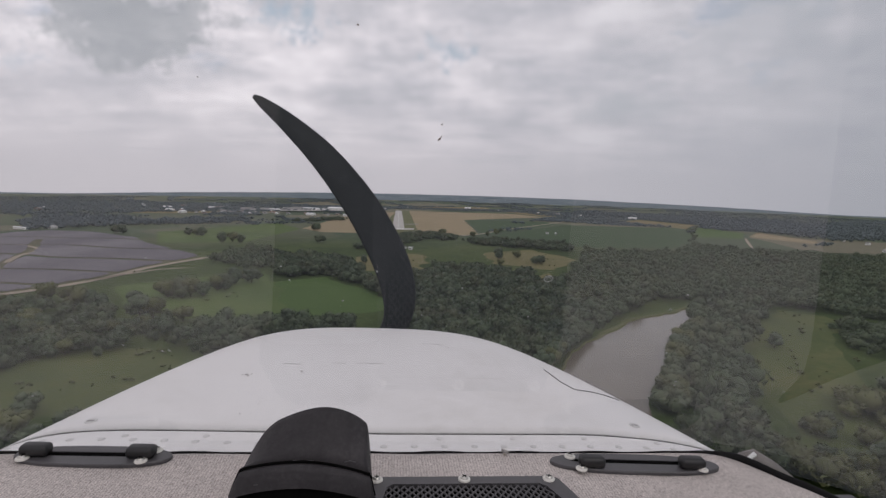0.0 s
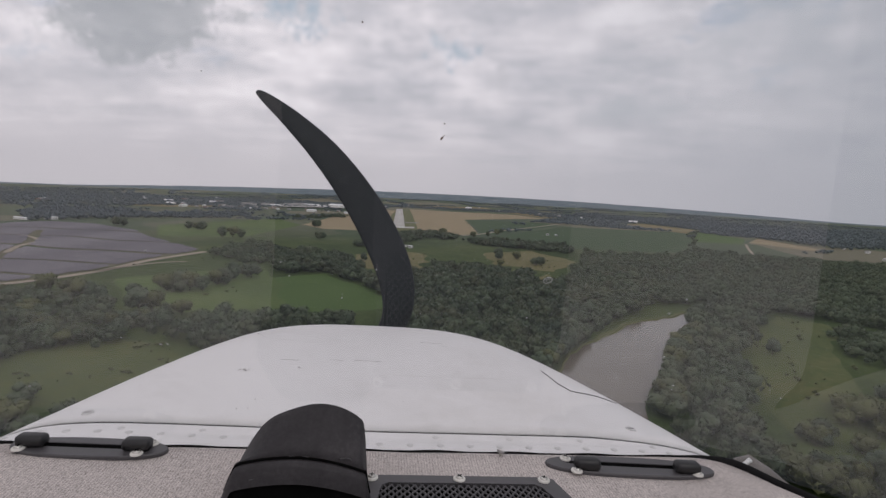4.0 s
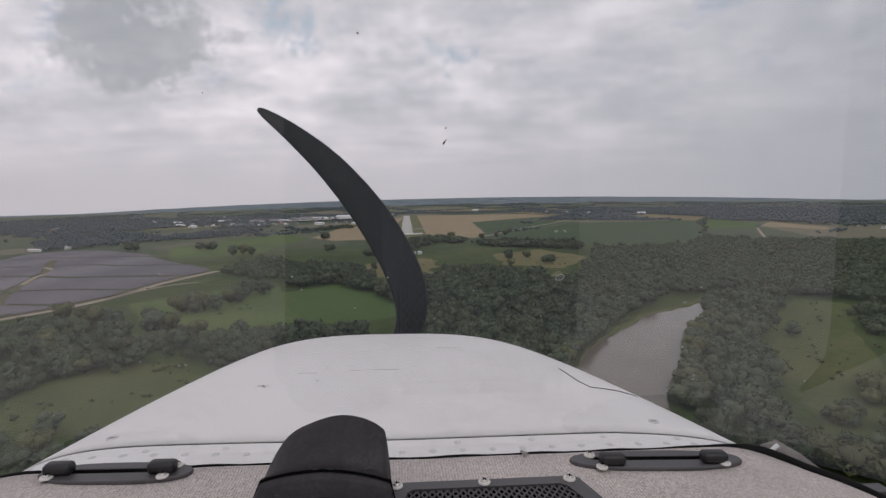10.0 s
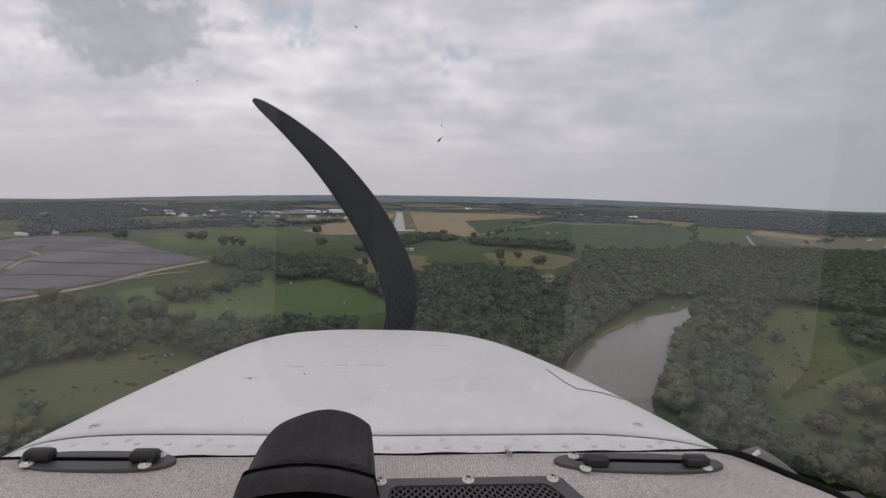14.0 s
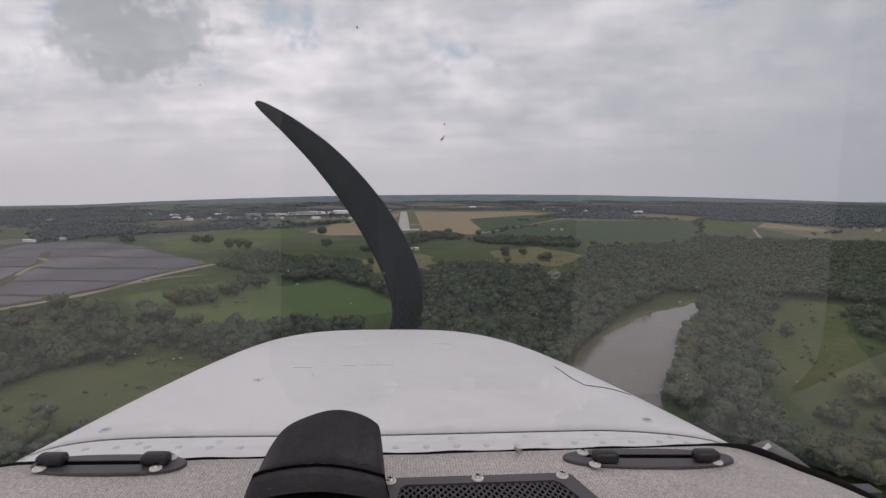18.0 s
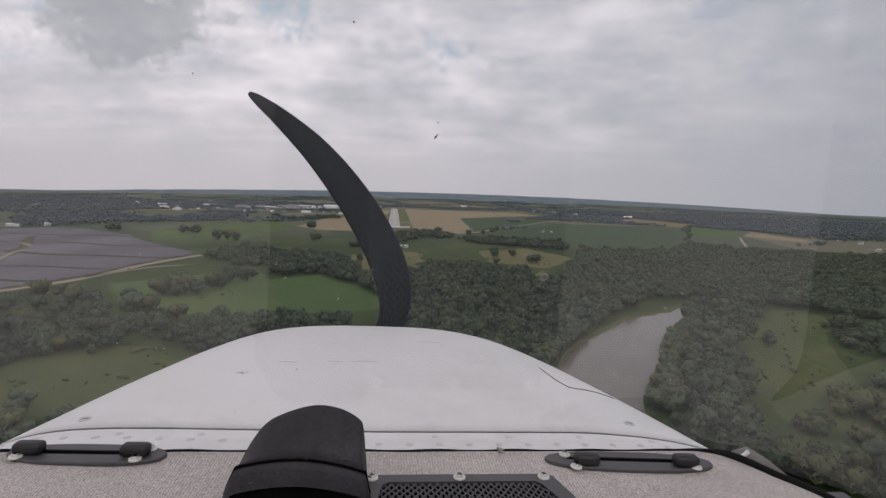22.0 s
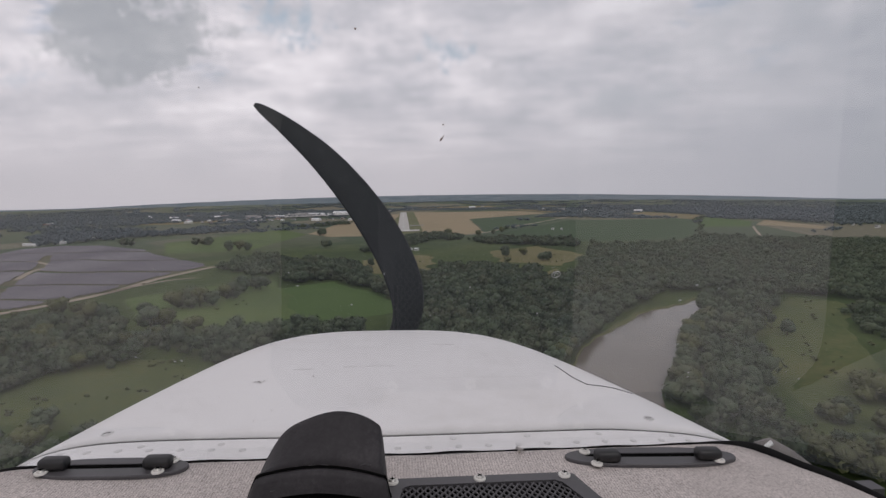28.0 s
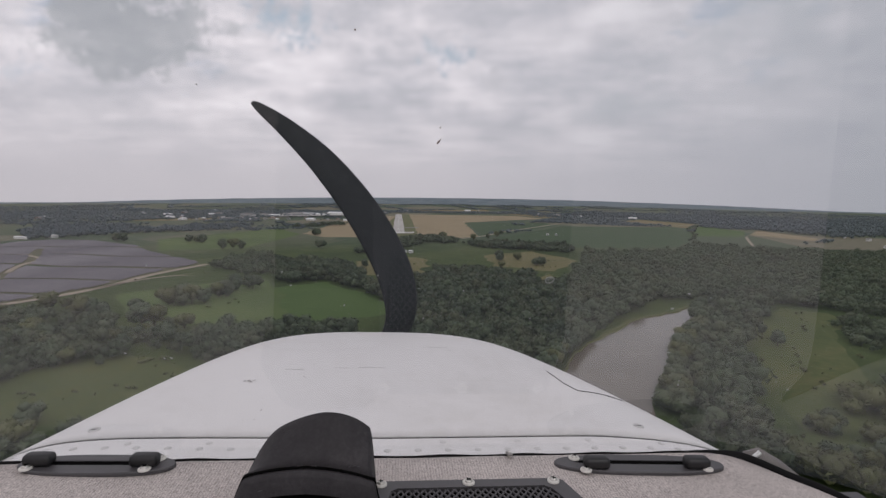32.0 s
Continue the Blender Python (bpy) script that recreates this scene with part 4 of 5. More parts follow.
# ---- solar farm ----
def solar_farm():
    poly = [(-940, 1110), (-906, 1180), (-807, 1176), (-645, 1075), (-575, 985), (-395, 825), (-412, 700), (-415, 595), (-437, 515), (-560, 420), (-760, 560)]
    patch("solar_field", poly, M_SOLARGROUND, "dry grassy ground under solar panels", "field", lift=0.2)
    blocks = [(-1, 548), (566, 640), (662, 752), (778, 886), (912, 1020), (1050, 1200)]
    area = plan(poly)
    sway = lambda x: 9 * math.sin(x / 62) + 6 * math.sin(x / 27 + 1)
    # Grass gaps between blocks, coloured dark in place of their shade.
    for y0, y1, x0, x1 in ((548, 562, -900, -440), (641, 658, -780, -422), (753, 774, -930, -470), (888, 908, -720, -480), (890, 902, -940, -800), (1022, 1046, -860, -625)):
        line = [(x0 + (x1 - x0) * k / 24, (y0 + y1) / 2 + sway(x0 + (x1 - x0) * k / 24)) for k in range(25)]
        ob = ribbon("grass_strip", line, (y1 - y0) * PLAN * 0.8, M_DARKCROP, "grass gap between panel blocks with shade painted dark", "grass", lift=0.12, kind="")
        tagged(ob, group="grass strips in the solar farm")
    for b, (y0, y1) in enumerate(blocks):
        ob = holder("solar_array", pose(0, 0, 0), "rows of purplish grey solar panels on steel posts", "solar panels", "solar farm blocks")
        y = max(y0, 425)
        while y < y1:
            run = []
            for i in range(0, 130):
                x = -990 + i * 5
                ok = inside((x * PLAN, (y + sway(x)) * PLAN), area) and not (abs(x - (-600 - (y - 700) * 0.62)) < 7 and y < 1000)
                run.append(ok)
            i = 0
            while i < len(run):
                if not run[i]:
                    i += 1
                    continue
                j = i
                while j < len(run) and run[j]:
                    j += 1
                if j - i > 3:
                    x0, x1 = (-990 + i * 5) * PLAN, (-990 + (j - 1) * 5) * PLAN
                    bm = bmesh.new()
                    yy = y * PLAN
                    cuts = max(2, int((x1 - x0) / 14))
                    at = [(x0 + (x1 - x0) * q / cuts, yy + PLAN * sway((x0 + (x1 - x0) * q / cuts) / PLAN)) for q in range(cuts + 1)]
                    for dy0, z0, dy1, z1 in ((0, 0.7, 3.1, 2.0), (3.1, 1.94, 0, 0.64)):
                        grid(bm, [[(px, py + dy0, z0) for px, py in at], [(px, py + dy1, z1) for px, py in at]])
                    k = x0 + 2
                    while k < x1:
                        box(bm, k, k + 0.15, yy + PLAN * sway(k / PLAN) + 1.5, yy + PLAN * sway(k / PLAN) + 1.65, 0, 1.3)
                        k += 18
                    part("panel_row", bm, M_PANEL, ob)
                i = j
            y += 6.6


solar_farm()


# ---- buildings ----
def building(name, x, y, w, d, h, rot, wall, roof, label, category, group, pitch=0.25, doors=1):
    """A gabled building: four walls, roof with eaves, doors and windows."""
    x, y = x * PLAN, y * PLAN
    ob = holder(name, pose(x, y, land_height(x, y) + 0.3, 0, 0, rot), label, category, group)
    ridge = h + w * 0.5 * pitch
    bm = bmesh.new()
    o = [bm.verts.new(p) for p in ((-w / 2, -d / 2, -1), (w / 2, -d / 2, -1), (w / 2, d / 2, -1), (-w / 2, d / 2, -1))]
    u = [bm.verts.new(p) for p in ((-w / 2, -d / 2, h), (w / 2, -d / 2, h), (w / 2, d / 2, h), (-w / 2, d / 2, h))]
    g0, g1 = bm.verts.new((0, -d / 2, ridge)), bm.verts.new((0, d / 2, ridge))
    bm.faces.new((o[0], o[1], u[1], g0, u[0]))
    bm.faces.new((o[1], o[2], u[2], u[1]))
    bm.faces.new((o[2], o[3], u[3], g1, u[2]))
    bm.faces.new((o[3], o[0], u[0], u[3]))
    part("wall", bm, wall, ob)
    bm = bmesh.new()
    e, t = 0.5, 0.3
    for s in (-1, 1):
        a = [(s * (w / 2 + e), -d / 2 - e, h - e * pitch), (s * (w / 2 + e), d / 2 + e, h - e * pitch), (0, d / 2 + e, ridge), (0, -d / 2 - e, ridge)]
        lo = [bm.verts.new(p) for p in a]
        hi = [bm.verts.new((p[0], p[1], p[2] + t)) for p in a]
        bm.faces.new(hi)
        bm.faces.new(lo[::-1])
        for k in range(4):
            bm.faces.new((lo[k], lo[(k + 1) % 4], hi[(k + 1) % 4], hi[k]))
    bmesh.ops.recalc_face_normals(bm, faces=bm.faces)
    part("roof", bm, roof, ob)
    for k in range(doors):
        c = (k - (doors - 1) / 2) * w / max(doors, 1) * 0.85
        bm = bmesh.new()
        dw = min(w / max(doors, 1) * 0.3, 5)
        box(bm, c - dw, c + dw, -d / 2 - 0.12, -d / 2 + 0.02, 0, h * 0.72)
        part("door", bm, M_GREYWALL, ob)
    for k in range(3):
        c = (k - 1) * d * 0.3
        for s in (-1, 1):
            bm = bmesh.new()
            box(bm, s * w / 2 - 0.08, s * w / 2 + 0.08, c - 0.8, c + 0.8, h * 0.4, h * 0.75)
            part("window", bm, M_DARKGLASS, ob)
    return ob


building("hangar", -616, 2900, 40, 75, 11, 78, M_WHITEWALL, M_ROOFW, "large white metal hangar on the apron", "hangar", "airport buildings", 0.15, 2)
AIRPORT = [(-700, 2800, 20, 60), (-760, 2720, 18, 40), (-820, 2760, 24, 50), (-880, 2640, 20, 34), (-560, 3120, 16, 46), (-500, 3200, 14, 90), (-520, 3060, 12, 30),
           (-940, 2700, 22, 44), (-1000, 2600, 26, 50), (-780, 2950, 22, 60), (-860, 3000, 18, 50), (-440, 3230, 12, 70)]
for i, (x, y, w, d) in enumerate(AIRPORT):
    building("warehouse", x, y, w, d, 6 + i % 3, 70 + 9 * (i % 4), M_WHITEWALL if i % 3 == 0 else M_GREYWALL, M_ROOFW if i % 3 == 0 else M_ROOFG, "long low metal warehouse by the airfield", "warehouse", "airport buildings", 0.18, 2)
TOWN = [(-1118, 2190), (-1080, 2230), (-1023, 2187), (-985, 2260), (-942, 2247), (-900, 2290), (-854, 2236), (-820, 2330), (-1180, 2300), (-1250, 2450), (-1330, 2380), (-1060, 2420), (-1400, 2600),
        (-1500, 2750), (-1600, 2500), (-1700, 2900), (-1250, 2850), (-1150, 3050), (-1350, 3200), (-1000, 3350), (-700, 3500), (-1500, 3350), (-300, 3700), (-100, 3780), (120, 3720),
        (320, 3560), (420, 3450), (560, 3380), (650, 3250), (520, 3600), (760, 3100), (200, 3850), (-1650, 2100), (-1750, 2250), (-1540, 2150)]
TOWN += [(-1300 + 52 * k + (k * 37) % 29, 2260 + (k * 61) % 190) for k in range(18)] + [(-1650 + 60 * k, 2650 + (k * 83) % 260) for k in range(14)]
for i, (x, y) in enumerate(TOWN):
    big = i % 4 == 0
    building("house", x, y, 8 + 5 * big, 11 + 18 * big, 3.5 + big * 1.5, (i * 37) % 90, (M_WHITEWALL, M_GREYWALL, M_BRICKWALL)[i % 3], M_ROOFW if i % 3 == 0 else M_ROOFG,
             "far low house of the town edge" if not big else "far low shed with a pale roof", "house", "houses of the town edge", 0.4, 1)
building("barn", 977, 2850, 13.64, 30, 5.25, 80, M_WHITEWALL, M_ROOFW, "white barn at the edge of far woods", "barn", "farm buildings", 0.4)
building("farmhouse", 705, 1200, 5.58, 8.4, 3.75, 65, M_WHITEWALL, M_ROOFG, "white farmhouse at the end of a drive", "house", "farm buildings", 0.6)
building("shed", 722, 1190, 4.96, 7.2, 2.625, 20, M_WHITEWALL, M_ROOFW, "white shed beside the farmhouse", "shed", "farm buildings", 0.4)
building("farmhouse", 1171, 1490, 5.58, 7.2, 3.75, 20, M_WHITEWALL, M_ROOFG, "white house in the woods", "house", "farm buildings", 0.6)
building("shed", 1060, 1290, 3.6, 6.6, 2.2, 50, M_GREYWALL, M_ROOFW, "pale shed among trees", "shed", "farm buildings", 0.4)
building("shed", 1040, 1270, 3.6, 5.2, 2.2, 75, M_WHITEWALL, M_ROOFG, "pale shed among trees", "shed", "farm buildings", 0.4)
building("farmhouse", -88, 1035, 3.4, 4.4, 2.2, 30, M_WHITEWALL, M_ROOFG, "white farmhouse among trees before the airfield", "house", "farm buildings", 0.5)
building("shed", -76, 1022, 3.72, 5.4, 2.625, 60, M_WHITEWALL, M_ROOFW, "small white shed among trees", "shed", "farm buildings", 0.4)
building("farmhouse", 289, 1570, 4.0, 5.6, 2.4, 70, M_WHITEWALL, M_ROOFG, "white farmhouse beside a tree belt", "house", "farm buildings", 0.5)
building("farmhouse", 312, 1555, 3.6, 4.6, 2.2, 10, M_GREYWALL, M_ROOFW, "white farm shed beside a tree belt", "shed", "farm buildings", 0.5)
building("warehouse", -966, 1262, 10, 24, 4, 62, M_WHITEWALL, M_ROOFW, "white shed behind the solar farm", "warehouse", "solar farm buildings", 0.25, 2)
building("warehouse", -1000, 1215, 6, 34, 3, 70, M_WHITEWALL, M_ROOFW, "low white shed behind the solar farm", "warehouse", "solar farm buildings", 0.25, 2)
building("farmhouse", -313, 388, 3.1, 4.2, 1.95, 40, M_GREYWALL, M_ROOFG, "weathered grey cabin among trees", "house", "farm buildings", 0.5)
building("warehouse", 1587, 2416, 12, 40, 4, 80, M_WHITEWALL, M_ROOFW, "long white shed in far woods", "warehouse", "farm buildings", 0.2, 2)
building("warehouse", 1401, 3300, 12, 30, 4, 80, M_WHITEWALL, M_ROOFW, "white shed under the horizon", "warehouse", "farm buildings", 0.2, 2)

# ---- the country that the aircraft has already crossed ----
ribbon("road", [(-900, -60), (-500, -90), (-260, -120), (-190, -140), (-120, -260)], 6, M_SOIL, "pale dirt farm road beside a wide field", "road")
ribbon("track", [(420, -120), (520, -200), (600, -190), (700, -320), (760, -480)], 4, M_SOIL, "winding pale track through rough pasture", "track")
ribbon("track", [(330, -60), (360, -130), (400, -150), (420, -120)], 4, M_SOIL, "narrow pale path between scrub", "track")
patch("soybean_field", [(-800, -80), (-300, -130), (-330, -480), (-820, -430)], M_DARKCROP, "wide dark green field below a farm road", "field", group=FIELD, lift=0.4)
patch("meadow", [(250, -500), (330, -60), (800, -80), (860, -520)], M_OLIVE, "rough olive pasture with scattered scrub", "field", group=FIELD, lift=0.4, wobble=6)
patch("stubble_field", [(900, 260), (1250, 330), (1300, 230), (960, 170)], M_WHEAT, "tan field before a plant", "field", group=FIELD, lift=0.5)
building("farmhouse", -230, -90, 10, 14, 5, 20, M_WHITEWALL, M_ROOFW, "white farmhouse with a pale roof by the river", "house", "riverside farm", 0.6)
building("shed", -200, -100, 6, 9, 3, 60, M_WHITEWALL, M_ROOFW, "small white shed by the riverside farmhouse", "shed", "riverside farm", 0.4)


def greenhouse_rows():
    ob = holder("greenhouse", pose(-165 * PLAN, -130 * PLAN, 0.3, 0, 0, 8), "rows of low white greenhouse tunnels beside a farm", "greenhouse", "riverside farm")
    for k in range(10):
        bm = bmesh.new()
        rows = [[(k * 5 + 1.8 * math.cos(a * math.pi / 6), y, 1.7 * math.sin(a * math.pi / 6)) for a in range(7)] for y in (0, 6, 12)]
        grid(bm, rows)
        part("tunnel", bm, M_WHITEWALL, ob, smooth=True)


greenhouse_rows()
for i, (x, y, w, d) in enumerate(((1150, 60, 40, 110), (1230, 20, 30, 80), (1300, 80, 44, 120), (1380, 10, 30, 70), (1120, -40, 26, 60), (1250, -70, 30, 90), (1420, 100, 36, 90), (1060, 110, 14, 120), (1000, 150, 12, 140))):
    building("warehouse", x, y, w, d, 7 + i % 3, 60 + 8 * (i % 3), M_WHITEWALL if i % 2 else M_GREYWALL, M_ROOFW, "large white factory hall of an industrial plant", "warehouse", "industrial plant", 0.12, 2)
wood("wood", [(-330, -60), (-190, -50), (-60, -120), (-110, -330), (-260, -300), (-300, -180)], 9, 8, 14, MID, "riverside trees behind the farm", keep=0.6)
wood("wood", [(330, -80), (600, -60), (700, -260), (480, -420), (350, -300)], 11, 5, 10, MID, "scattered trees in rough pasture", clump=28)

# ---- the aircraft; all its numbers are metres in its own frame: x right, y ahead, z up from the camera ----
COWL = dict(y=(0.45, 1.35), top=(-0.2314, -0.3594, 0.0377), half=(0.4699, 0.401, -0.0623), fall=(0.2453, 0.1055, -0.013), power=(8.99, 2.40), mid=(0.0065, -0.0117))


def cowl_point(s, u, lift=0.0):
    """Skin of the nose: s from the windshield to the front, u across."""
    q = lambda a, b, m: a + (b - a) * s + 4 * m * s * (1 - s)
    x = COWL["mid"][0] + (COWL["mid"][1] - COWL["mid"][0]) * s + q(*COWL["half"]) * u
    z = q(*COWL["top"]) - q(*COWL["fall"]) * abs(u) ** (COWL["power"][0] + (COWL["power"][1] - COWL["power"][0]) * s)
    return Vector((x, COWL["y"][0] + (COWL["y"][1] - COWL["y"][0]) * s, z + lift))


def cowl_frame(s, u, lift=0.0):
    """Pose on the skin, z out of it."""
    p = cowl_point(s, u)
    a, b = cowl_point(s + 0.004, u) - p, cowl_point(s, u + 0.004) - p
    n = b.cross(a).normalized()
    if n.z < 0:
        n = -n
    x = b.normalized()
    return Matrix.Translation(p + n * lift) @ Matrix((x, n.cross(x), n)).transposed().to_4x4()


def seam(u):
    return 0.039 + 0.016 * max(0.0, -u) - 0.06 * max(0.0, min(u, 0.75) - 0.45)


def build_nose():
    ob = holder("engine_cowling", AIR, "weathered white aircraft engine cowling with chipped paint", "aircraft nose")
    U = [math.sin((i / 72 - 0.5) * math.pi) * 0.999 for i in range(73)]
    bm = bmesh.new()
    rows = []
    for k in range(41):
        f = k / 40
        row = [cowl_point(seam(u) + 0.0013 + (1 - seam(u) - 0.0013) * f, u) for u in U]
        row = [row[0] + Vector((0, 0, -0.35))] + row + [row[-1] + Vector((0, 0, -0.35))]
        rows.append(row)
    first = [p + Vector((0, 0.0012, -0.0016)) for p in rows[0]]
    last = [p + Vector((0, 0.03, -0.03)) for p in rows[-1]]
    end = [Vector((p.x * 0.8, p.y + 0.05, min(p.z, -0.40) - 0.10)) for p in rows[-1]]
    grid(bm, [first] + rows + [last, end])
    bmesh.ops.recalc_face_normals(bm, faces=bm.faces)
    part("upper_cowl", bm, M_PAINT, ob, smooth=True)
    bm = bmesh.new()
    rows = []
    for k in range(6):
        row = [cowl_point((seam(u) - 0.0010) * k / 5, u, -0.0008) for u in U]
        row = [row[0] + Vector((0, 0, -0.3))] + row + [row[-1] + Vector((0, 0, -0.3))]
        rows.append(row)
    grid(bm, rows)
    part("cowl_deck", bm, M_PAINT, ob, "white riveted strip in front of the windshield", True)
    bm = bmesh.new()
    grid(bm, [[cowl_point(seam(u) + d, u, -0.0019) for u in U] for d in (-0.006, 0.008)])
    part("seam", bm, M_SEAM, ob, "dark gap between two cowl panels")
    # rivets along the deck
    bm = bmesh.new()
    lathe(bm, [(0.0034, -0.0002), (0.0032, 0.0003), (0.0022, 0.0007), (0.0008, 0.0008)], 10)
    rivet = mesh_of("rivet", bm, M_RIVET, True)
    for i in range(25):
        u = -0.72 + i * 0.0600
        part_of("rivet", rivet, ob, cowl_frame(0.0125 + 0.036 * max(0.0, -u - 0.08), u, -0.0009))
    for i in range(9):
        u = -0.66 + i * 0.155
        part_of("rivet", rivet, ob, cowl_frame(seam(u) * 0.76, u, -0.0010))
    # quarter-turn fasteners
    bm = bmesh.new()
    lathe(bm, [(0.0056, -0.0004), (0.0053, 0.0008), (0.0045, 0.0012), (0.0042, 0.0006), (0.001, 0.0007)], 20)
    fast = mesh_of("fastener", bm, M_RIVET, True)
    for s, u in ((0.074, -0.62), (0.066, 0.587)):
        c = part_of("fastener", fast, ob, cowl_frame(s, u))
        bm = bmesh.new()
        box(bm, -0.003, 0.003, -0.0005, 0.0005, 0.0005, 0.0009)
        part("slot", bm, M_SEAM, c)
    # access door crease
    pts = [(0.285, 0.575), (0.216, 0.562), (0.184, 0.570), (0.182, 0.62), (0.180, 0.653), (0.170, 0.70)]
    bm = bmesh.new()
    line = []
    for (s0, u0), (s1, u1) in zip(pts, pts[1:]):
        for k in range(8):
            line.append(cowl_point(s0 + (s1 - s0) * k / 8, u0 + (u1 - u0) * k / 8, 0.0002))
    tube(bm, line, 0.0007, 5)
    part("panel_crease", bm, M_SEAM, ob)
    # chips and scratches
    r = random.Random(3)
    chips = [(0.220, -0.410, 3), (0.222, -0.400, 3), (0.217, -0.393, 2.5), (0.223, -0.386, 2), (0.236, -0.243, 3), (0.240, -0.248, 2), (0.307, -0.240, 3), (0.302, -0.236, 2), (0.465, -0.262, 3.2),
             (0.423, 0.280, 3), (0.418, 0.288, 2.5), (0.160, -0.617, 1.8), (0.112, -0.297, 1.5), (0.084, -0.320, 2), (0.086, -0.297, 1.8), (0.341, 0.353, 2),
             (0.30, -0.43, 1.2), (0.16, -0.46, 1.2), (0.18, -0.2, 1), (0.12, 0.06, 1.2), (0.2, 0.45, 1.3), (0.14, 0.3, 1), (0.17, 0.12, 1), (0.26, 0.2, 1), (0.15, 0.52, 1.3), (0.1, -0.5, 1.2), (0.33, 0.05, 1)]
    for s, u, size in chips:
        bm = bmesh.new()
        n = 9
        ring = [bm.verts.new((size * 0.00052 * r.uniform(0.2, 1.5) * math.cos(k * 6.283 / n), size * 0.00115 * r.uniform(0.2, 1.5) * math.sin(k * 6.283 / n), 0.0003)) for k in range(n)]
        bm.faces.new(ring)
        part("paint_chip", bm, M_CHIP, ob, m=cowl_frame(s, u, 0.0003))
    for s, u0, u1 in ((0.279, -0.325, -0.265), (0.287, -0.165, -0.12), (0.289, -0.085, 0.01), (0.457, 0.185, 0.25), (0.452, 0.245, 0.285)):
        bm = bmesh.new()
        tube(bm, [cowl_point(s + 0.0008 * math.sin(k), u0 + (u1 - u0) * k / 6, 0.0001) for k in range(7)], 0.00035, 4)
        part("scratch", bm, M_SCRATCH, ob)
    bm = bmesh.new()
    lathe(bm, [(0.080, -0.02), (0.080, 0.012), (0.070, 0.022), (0.0425, 0.024)], 28, pose(-0.01, 1.395, -0.47, -90))
    part("nose_bearing", bm, M_PLATE, ob, "dark ring round the propeller shaft")
    bm = bmesh.new()
    box(bm, -0.30, 0.28, 1.372, 1.380, -0.66, -0.40)
    part("nose_plate", bm, M_PAINT, ob)
    # wing-root fairing beside the windshield
    fa = holder("side_fairing", AIR, "small grey fairing outside the windshield", "fairing")
    bm = bmesh.new()
    tube(bm, [(0.452, 0.60, -0.335), (0.468, 0.60, -0.318), (0.480, 0.60, -0.316), (0.505, 0.60, -0.330), (0.56, 0.60, -0.37)], [0.004, 0.009, 0.011, 0.011, 0.011], 10)
    part("body", bm, M_FAIRING, fa, smooth=True)
    bm = bmesh.new()
    tube(bm, [(0.457, 0.588, -0.318), (0.474, 0.588, -0.305)], [0.002, 0.003], 6)
    part("tip", bm, M_WHITEWALL, fa, "chipped white edge")


def blade_mesh():
    """One propeller blade: airfoil sections along a line bent to fit the camera's view, twisted."""
    line = [((0.0, 0.0), 0.060, 0.040, 50), ((0.040, 0.060), 0.076, 0.034, 44), ((0.060, 0.130), 0.090, 0.028, 38), ((0.046, 0.225), 0.100, 0.024, 33),
            ((-0.004, 0.335), 0.100, 0.019, 28), ((-0.076, 0.445), 0.092, 0.016, 24), ((-0.168, 0.553), 0.076, 0.012, 21), ((-0.262, 0.636), 0.052, 0.009, 18),
            ((-0.334, 0.688), 0.028, 0.006, 16), ((-0.358, 0.703), 0.010, 0.003, 16)]
    # smooth curve through the stations
    P = [np.array((*p, c, h, w)) for p, c, h, w in line]
    line = []
    for k in range(37):
        t = k / 36 * (len(P) - 1)
        i = min(int(t), len(P) - 2)
        f = t - i
        p0, p1, p2, p3 = P[max(i - 1, 0)], P[i], P[i + 1], P[min(i + 2, len(P) - 1)]
        q = 0.5 * (2 * p1 + (p2 - p0) * f + (2 * p0 - 5 * p1 + 4 * p2 - p3) * f * f + (3 * p1 - p0 - 3 * p2 + p3) * f ** 3)
        line.append(((float(q[0]), float(q[1])), max(0.006, float(q[2])), max(0.002, float(q[3])), float(q[4])))
    bm = bmesh.new()
    rows = []
    for i, ((x, z), chord, thick, twist) in enumerate(line):
        a, b = line[max(i - 1, 0)][0], line[min(i + 1, len(line) - 1)][0]
        d = Vector((b[0] - a[0], 0, b[1] - a[1])).normalized()
        side = Vector((d.z, 0, -d.x))
        c, s = math.cos(radians(twist)), math.sin(radians(twist))
        e = side * c + Vector((0, 1, 0)) * s
        n = d.cross(e).normalized()
        ring = []
        for k in range(14):
            t = 2 * math.pi * k / 14
            ring.append(Vector((x, 0, z)) + e * chord / 2 / max(c, 0.6) * math.cos(t) + n * thick / 2 * math.sin(t) * (1 - 0.35 * math.cos(t)))
        rows.append(ring + [ring[0]])
    grid(bm, rows)
    bmesh.ops.remove_doubles(bm, verts=bm.verts, dist=0.0004)
    bmesh.ops.holes_fill(bm, edges=bm.edges, sides=20)
    bmesh.ops.recalc_face_normals(bm, faces=bm.faces)
    return mesh_of("blade", bm, M_BLADE, True)


